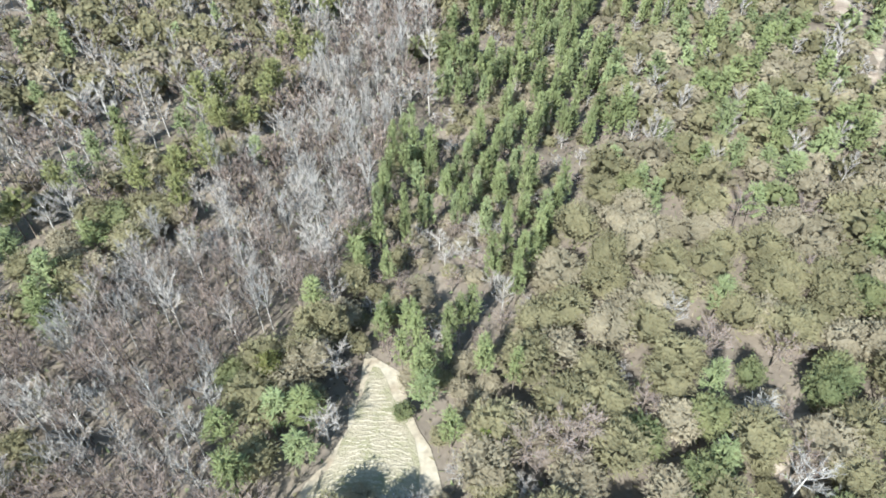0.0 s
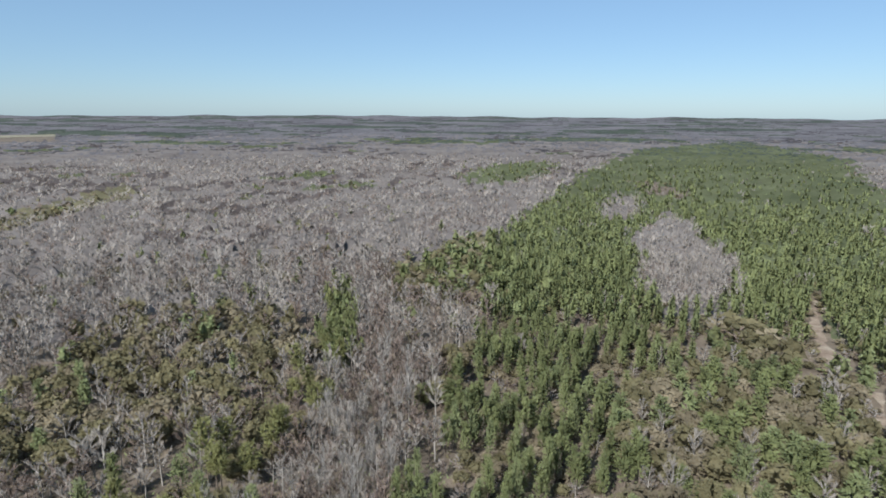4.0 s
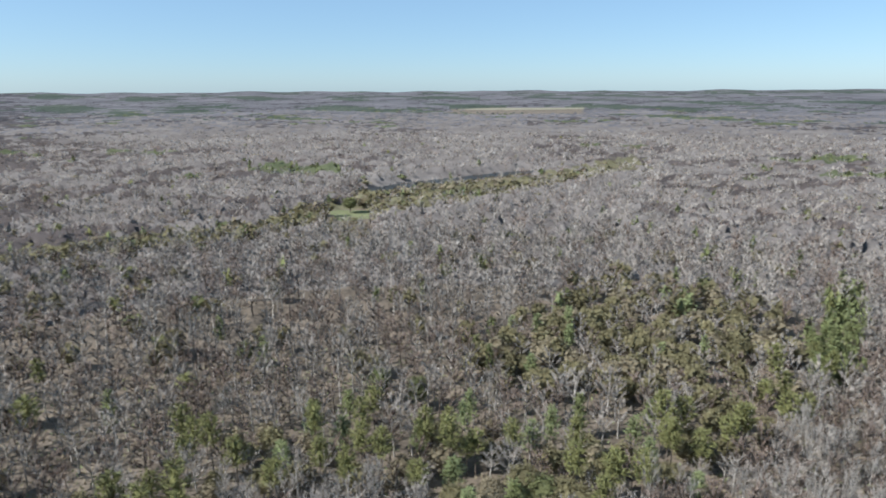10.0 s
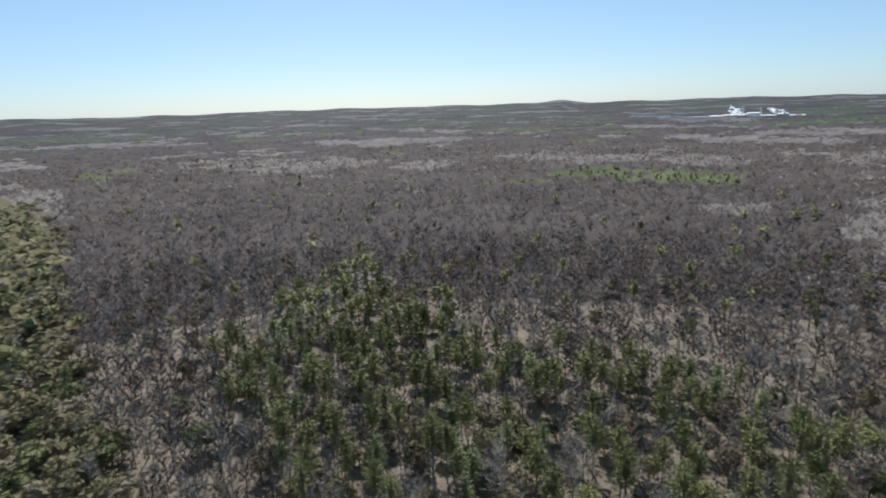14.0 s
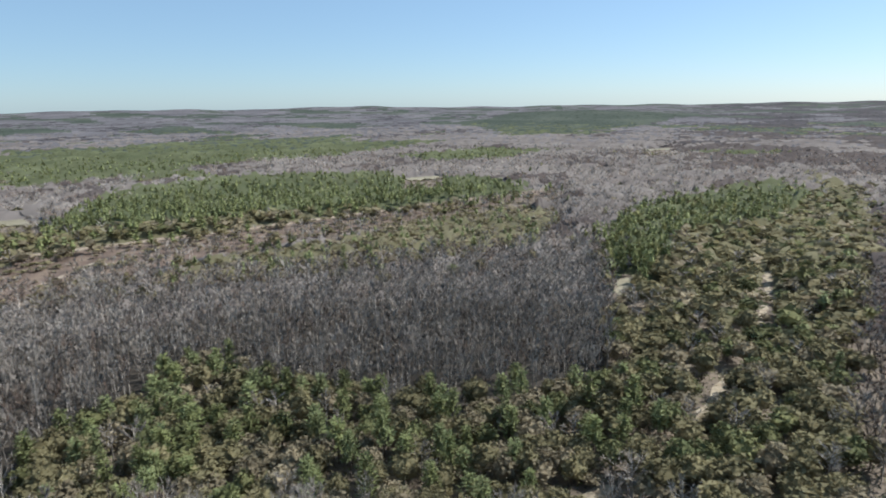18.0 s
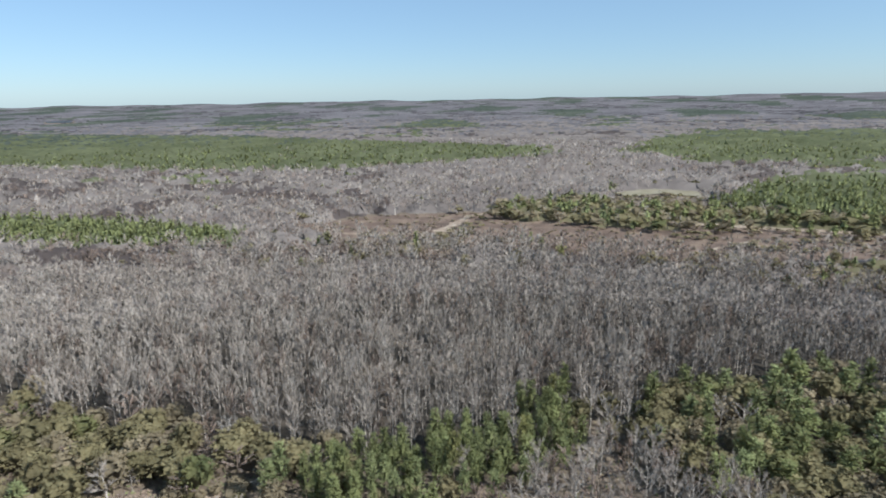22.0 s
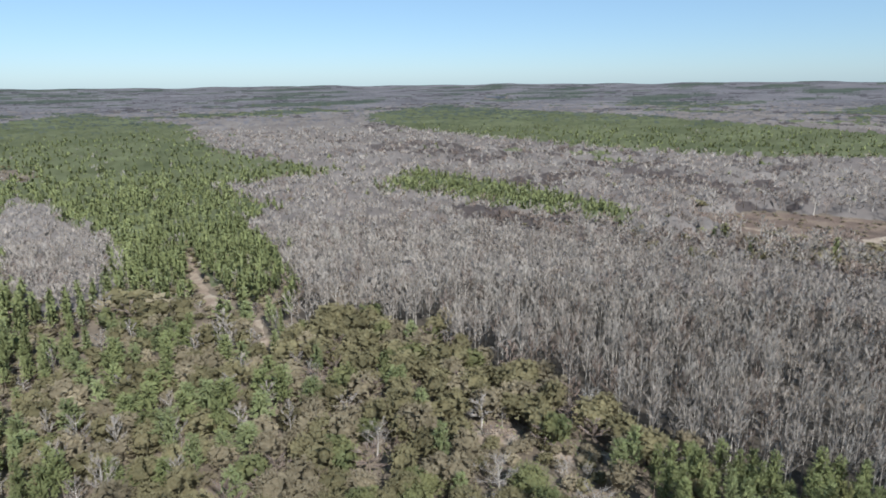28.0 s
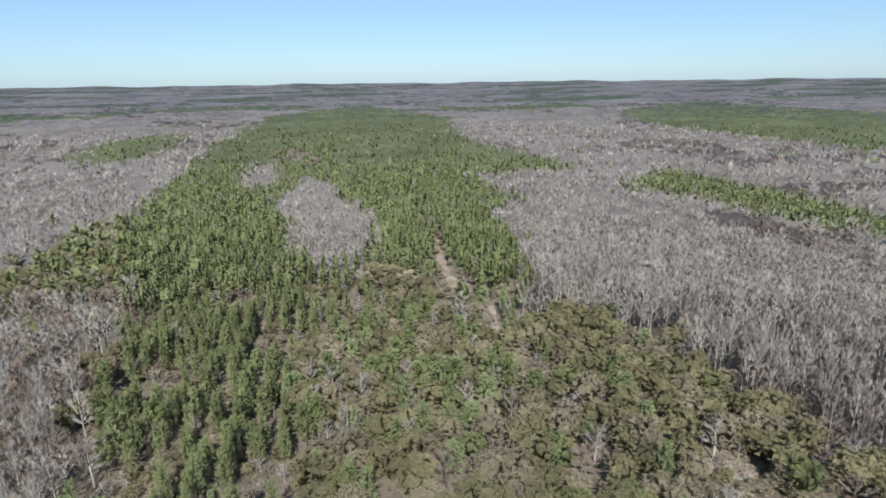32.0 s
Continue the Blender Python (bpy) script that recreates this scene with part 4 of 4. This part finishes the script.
def plant(kind, row):
    x, y, tint, high, wide, _ = row
    tint = int(tint)
    v = 4 if kind == "pine" and tint == 2 else int(rng.integers(0, 4 if kind == "pine" else 5))
    h0, w0 = NOMINAL[kind]
    m = Matrix.Translation((x, y, float(ground_z(np.array([x]), np.array([y]))[0]))) @ Matrix.Rotation(rng.uniform(0, 6.28), 4, "Z")
    name, label, category = WORDS[kind, tint]
    if (kind, tint, v) in masters:
        ob = masters[kind, tint, v].copy()
        scene.collection.objects.link(ob)
        for child in masters[kind, tint, v].children:
            c = child.copy()
            scene.collection.objects.link(c)
            c.parent = ob
    else:
        ob = tagged(new(name), label, category, group=category + "s of the woods")
        wood = WOOD.get((kind, tint), BARK)
        trunk, limb, crown = KIND[kind][0][v]
        part("trunk", np.concatenate([trunk, limb]), wood, ob)
        part("crown", crown, LEAFS[kind][tint], ob)
        masters[kind, tint, v] = ob
    ob.matrix_world = m @ Matrix.Diagonal((wide / w0, wide / w0, high / h0, 1))


def seen_ground(t):
    r = np.hypot(t[:, 0], t[:, 1])
    return (r > 112) | ((t[:, 1] > 36) & (np.abs(t[:, 0]) < 1.65 * t[:, 1]))


for kind, tints in (("pine", ((0, 1, 2), )), ("oak", ((0, 1, 2), )), ("bare", ((0, ), (1, ), (2, )))):
    for group in tints:
        t = trees[kind]
        able = np.flatnonzero(np.isin(t[:, 2], group) & seen_ground(t))
        able = able[np.argsort(np.hypot(t[able, 0], t[able, 1]))][:300 if len(trees) and len(group) == 3 or group == (0, ) else 130]
        for row in t[able]:
            plant(kind, row)
        trees[kind] = np.delete(t, able, 0)
    for row in marks[kind]:
        plant(kind, row)


# ---- the rest of the woods ----
def woods(name, kind, levels, label):
    t = trees[kind]
    t = t[np.isin(t[:, 5], levels)]
    soup, corners, index, tones, total = [], [], [], [], 0
    h0, w0 = NOMINAL[kind]
    mats = [BARK, BARK_GREY, BARK_PALE, *LEAFS[kind]]
    z = ground_z(t[:, 0], t[:, 1])
    which = rng.integers(0, 6, len(t))
    if kind == "pine":
        which = np.where(t[:, 2] == 2, 4 + which % 2, which % 4)
    turn = rng.uniform(0, 6.28, len(t))
    for lv in levels:
        for v, (trunk, limb, leaf) in enumerate(KIND[kind][lv]):
            s = np.flatnonzero((t[:, 5] == lv) & (which == v))
            if len(s) == 0:
                continue
            tris, faces = welded(np.concatenate([trunk, limb, leaf]))
            c, n = np.cos(turn[s])[:, None], np.sin(turn[s])[:, None]
            w, h = (t[s, 4] / w0)[:, None], (t[s, 3] / h0)[:, None]
            X = (tris[:, 0] * c - tris[:, 1] * n) * w + t[s, 0][:, None]
            Y = (tris[:, 0] * n + tris[:, 1] * c) * w + t[s, 1][:, None]
            Z = tris[:, 2] * h + z[s][:, None]
            soup.append(np.stack([X, Y, Z], -1).reshape(-1, 3))
            corners.append((faces[None] + (total + len(tris) * np.arange(len(s)))[:, None, None]).reshape(-1, 3))
            total += len(tris) * len(s)
            tint = t[s, 2].astype(int)
            wood = np.repeat((tint + (tint == 0) - (tint == 1) if kind == "bare" else tint * 0)[:, None], len(trunk) + len(limb), 1)
            fine = np.repeat((tint + 3)[:, None], len(leaf), 1)
            index.append(np.concatenate([wood, fine], 1).ravel())
            tones.append(np.repeat(rng.normal(size=len(s)).clip(-2, 2) * 0.14, len(faces)))
    verts = np.concatenate(soup)
    me = mesh_of(name, verts, np.concatenate(corners), mats, np.concatenate(index), smooth=True)
    me.attributes.new("tone", "FLOAT", "FACE").data.foreach_set("value", np.concatenate(tones).astype(np.float32))
    return tagged(new(name, me), label, "woods", kind="stuff")


woods("pine_woods", "pine", (1, 2), "dark green planted pines in rows")
woods("oak_woods", "oak", (1, 2), "olive and tan oak woods in winter leaf")
woods("bare_woods", "bare", (1, 2), "leafless grey and russet hardwood swamp")
woods("farther_pine_woods", "pine", (3, 4, 5), "dense green pine plantation farther off")
woods("farther_oak_woods", "oak", (3, 4, 5), "scattered olive oak crowns farther off")
woods("farther_bare_woods", "bare", (3, 4, 5), "leafless grey-brown woods farther off")

# windrows of cut straw in rings on the mown ride
ride = next(o for n, q, o in OPENINGS if n == "mown_track")
cx, cy = MOWN_CENTRE
rr, aa = np.meshgrid(np.arange(8, 70, 0.95), np.arange(0, 6.28, 0.012), indexing="ij")
rr = (rr + 0.35 * np.sin(aa * 7) + 0.2 * np.sin(aa * 23 + rr) + rng.normal(size=rr.shape) * 0.1).ravel()
aa = aa.ravel() + rng.uniform(0, 0.02, rr.size)
x, y = cx + rr * np.cos(aa), cy + rr * np.sin(aa)
keep = inside(x, y, ride) & inside(x + 0.8, y + 0.8, ride) & inside(x - 0.8, y - 0.8, ride) & (rng.uniform(size=len(x)) < 0.6)
x, y, aa, rr = x[keep], y[keep], aa[keep], rr[keep]
along = np.stack([-np.sin(aa), np.cos(aa), 0 * aa], 1) * (0.009 * rr + 0.1)[:, None]
across = np.stack([np.cos(aa), np.sin(aa), 0 * aa], 1) * rng.uniform(0.08, 0.2, (len(aa), 1))
mid = np.stack([x, y, ground_z(x, y) + 0.23], 1)
ridge = mid + (0, 0, 0.05)
rows = np.stack([mid - along - across, mid + along - across, ridge + along, ridge - along, ridge - along, ridge + along, mid + along + across, mid - along + across], 1)
tagged(new("straw_windrows", mesh_of("straw_windrows", rows.reshape(-1, 3), np.arange(len(rows) * 8).reshape(-1, 4), [STRAW])),
       "rings of pale cut straw on the mown ride", "straw", kind="stuff")

# low growth on the open ground near the track: tufts of dry stems and small leaves
x, y = jittered(1.25, 30, 235, 5.0)
keep = seen_ground(np.stack([x, y], 1)) & (rng.uniform(size=len(x)) < 0.75)
x, y = x[keep], y[keep]
keep = ~np.isin(stand_at(x, y), [CODE["OPEN"], CODE["FIELD"], CODE["SWAMP"], CODE["CUT"]])
x, y = x[keep], y[keep]
stem = np.stack([x, y, ground_z(x, y)], 1)
stem[:, :2] += rng.normal(size=(len(stem), 2)) * 0.4
way = unit(rng.normal(size=stem.shape) * (0.6, 0.6, 0.2) + (0, 0, 0.8)) * rng.uniform(0.5, 1.6, (len(stem), 1))
tufts = slivers(stem, way, rng.uniform(0.4, 1.1, len(stem)))
tagged(new("undergrowth", mesh_of("undergrowth", tufts.reshape(-1, 3), np.arange(len(tufts) * 3).reshape(-1, 3), [OAK_MATS[1], OAK_MATS[2], BARE_MATS[1], PINE_MATS[1]], rng.integers(0, 4, len(tufts)))),
       "tan and olive low brush under open trees", "undergrowth", kind="stuff")

# the close canopy farther off: one rolling layer of crowns, with taller crowns standing out of it
PINE_SORTS = [CODE["PINE"], CODE["PINEC"]]
OAK_SORTS = [CODE["OAK"], CODE["OAKPINE"], CODE["OAKBARE"], CODE["RUST"], CODE["YOUNG"]]
cleared = [CODE["FIELD"], CODE["OPEN"], CODE["LOW"], CODE["CUT"], CODE["SCRUB"]]
# the last four carry the painted haze, for beyond about 1300 m
CANOPY_MATS = [FAR_HARD, FAR_PINE, FAR_BROWN_SHADED, FAR_OAK, HAZED_HARD, HAZED_PINE, HAZED_BROWN, HAZED_PINE]


def canopy_sort(code):
    return np.where(np.isin(code, PINE_SORTS), 1, np.where(code == CODE["RED"], 2, np.where(np.isin(code, OAK_SORTS), 3, 0)))


radii = [300.0]
while radii[-1] < 4940:
    radii.append(radii[-1] + max(7.5, radii[-1] * 0.012))
cx, cy, cq = polar_sheet(np.array(radii), 760)
cx, cy = cx + rng.normal(size=len(cx)) * 1.6, cy + rng.normal(size=len(cx)) * 1.6
cr = np.hypot(cx, cy)
rise = np.clip((cr - 300) / 130, 0, 1)
cz = ground_z(cx, cy) + 9.3 * rise - 0.6 + (rng.normal(size=len(cx)).clip(-2, 2) * 2.2 + 1.3 * waves(cx, cy, 47, 21)) * rise * np.clip((3600 - cr) / 2400, 0.12, 1)
mid = np.stack([cx[cq].mean(1), cy[cq].mean(1)], 1)
ccode = stand_at(mid[:, 0], mid[:, 1])
for sorts, drop in (([CODE["YOUNG"]], 7.0), (OAK_SORTS[:4], 3.5), (PINE_SORTS, 1.5)):        # lower growth, and crowns that stand clear of it
    v = np.unique(cq[np.isin(ccode, sorts) & (np.hypot(mid[:, 0], mid[:, 1]) < 800)])
    cz[v] -= drop * rise[v]
keep = ~np.isin(ccode, cleared)
full = np.ones(len(cx))                        # the layer thins out towards every clearing
full[np.unique(cq[~keep])] = 0
full = full.reshape(len(radii), 760)
for _ in range(4):
    near_by = (np.roll(full, 1, 1) + np.roll(full, -1, 1) + np.vstack([full[:1], full[:-1]]) + np.vstack([full[1:], full[-1:]])) / 4
    full = np.minimum(full, near_by)
cz = ground_z(cx, cy) - 0.5 + (cz - ground_z(cx, cy) + 0.5) * full.ravel() ** 1.5
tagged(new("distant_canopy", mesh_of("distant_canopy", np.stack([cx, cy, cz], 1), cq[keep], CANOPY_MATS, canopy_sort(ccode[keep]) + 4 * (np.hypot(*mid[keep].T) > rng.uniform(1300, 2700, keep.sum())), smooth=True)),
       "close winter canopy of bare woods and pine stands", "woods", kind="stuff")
u = rng.uniform(size=26000)
r = 1250 * (3600 / 1250) ** u
a = rng.uniform(0, 2 * np.pi, len(r))
fx, fy = r * np.sin(a), r * np.cos(a)
fcode = stand_at(fx, fy)
ok = ~np.isin(fcode, cleared)
fx, fy, fcode, r = fx[ok], fy[ok], fcode[ok], r[ok]
wide = 3.6 + r / 800 * rng.uniform(0.8, 1.3, len(r))
t = rng.uniform(0, 6.28, len(r))
base = ground_z(fx, fy)
high = 10.5 + rng.uniform(0, 2.6, len(r))
crown = [np.stack([fx + np.cos(t + k * 1.571) * wide, fy + np.sin(t + k * 1.571) * wide, base + rng.uniform(6, 8, len(r))], 1) for k in range(4)]
soup = np.stack([*crown, np.stack([fx, fy, base + high], 1)], 1).reshape(-1, 3)
faces = (np.arange(len(r))[:, None, None] * 5 + np.array([(0, 1, 4), (1, 2, 4), (2, 3, 4), (3, 0, 4)])).reshape(-1, 3)
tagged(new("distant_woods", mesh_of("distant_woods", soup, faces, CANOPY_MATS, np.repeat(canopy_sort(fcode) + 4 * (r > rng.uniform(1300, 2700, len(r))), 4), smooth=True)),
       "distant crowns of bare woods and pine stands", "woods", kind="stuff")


# ---- the works on the far plain, with its ponds, halls, stacks and steam ----
def solid(name, parent, mat, build, label=""):
    bm = bmesh.new()
    build(bm)
    me = bpy.data.meshes.new(name)
    bm.to_mesh(me)
    bm.free()
    me.materials.append(mat)
    ob = new(name, me)
    if parent:
        ob.parent = parent
    return tagged(ob, label)


def works_place(side, back):
    """A place on the plain, by metres along and behind the works' front."""
    a = radians(-118.6)
    r = 2640 + back
    x, y = r * math.sin(a) + side * math.cos(a), r * math.cos(a) - side * math.sin(a)
    return x, y, float(ground_z(np.array([x]), np.array([y]))[0])


def box(bm, w, d, h, z=0.0, gable=0.0):
    m = Matrix.Translation((0, 0, z + h / 2)) @ Matrix.Diagonal((w, d, h, 1))
    bmesh.ops.create_cube(bm, size=1, matrix=m)
    if gable:
        top = [v for v in bm.verts if v.co.z > z + h - 0.01]
        ridge = [bm.verts.new((s * w / 2, 0, z + h + gable)) for s in (-1, 1)]
        bmesh.ops.convex_hull(bm, input=top + ridge)


TURN = Matrix.Rotation(radians(118.6), 4, "Z")
for side, back, w, d, h in ((-20, 0, 70, 30, 12), (45, 20, 40, 30, 18), (95, -10, 55, 25, 10), (140, 25, 45, 30, 13), (-75, 20, 60, 26, 9), (190, 10, 50, 24, 8), (20, 60, 90, 30, 12)):
    hall = tagged(new("works_hall"), "pale steel-clad industrial hall on the far plain", "industrial building", group="halls of the works")
    hall.matrix_world = Matrix.Translation(works_place(side, back)) @ TURN
    solid("wall", hall, STEEL, lambda bm: box(bm, w, d, h))
    solid("roof", hall, CONCRETE, lambda bm: box(bm, w + 2, d + 2, 0.8, h, 3))
for side, back, high in ((10, 10, 42), (70, 15, 36), (120, 5, 32)):
    stack = tagged(new("chimney_stack"), "tall slim concrete chimney stack at the works", "chimney", group="stacks of the works")
    stack.matrix_world = Matrix.Translation(works_place(side, back))
    solid("shaft", stack, CONCRETE, lambda bm: bmesh.ops.create_cone(bm, cap_ends=True, segments=16, radius1=4, radius2=2.6, depth=high, matrix=Matrix.Translation((0, 0, high / 2))))
    solid("rim", stack, STEEL, lambda bm: bmesh.ops.create_cone(bm, cap_ends=True, segments=16, radius1=3.1, radius2=3.1, depth=2, matrix=Matrix.Translation((0, 0, high))))
for side, back, size, high in ((0, 20, 10, 16), (-14, 20, 8, 14), (118, 10, 7, 18), (150, 15, 6, 16)):
    plume = tagged(new("steam_plume"), "white billowing steam rising from the works", "steam", group="steam of the works")
    plume.matrix_world = Matrix.Translation(works_place(side, back)) @ TURN
    for i in range(16):
        f = i / 15
        wander = size * (0.25 + 0.5 * f)
        m = Matrix.Translation((-f * size * 2.6 + rng.normal() * wander, rng.normal() * wander, high + f ** 0.8 * size * 2.6 + rng.normal() * wander * 0.6)) @ Matrix.Diagonal((1.3, 1, 0.8, 1)) @ Matrix.Scale(size * (0.55 - 0.3 * f) * rng.uniform(0.7, 1.3), 4)
        solid("billow", plume, STEAM, lambda bm: bmesh.ops.create_icosphere(bm, subdivisions=2, radius=1, matrix=m))
for side, back, w, d in ((-190, -60, 190, 13), (-330, 40, 150, 13), (-110, -130, 90, 11), (60, -50, 70, 10)):
    pond = solid("settling_pond", None, CONCRETE, lambda bm: box(bm, w, d, 13.0))
    pond.matrix_world = Matrix.Translation(works_place(side, back)) @ TURN
    tagged(pond, "pale banked settling basin beside the works", "basin", group="basins of the works")
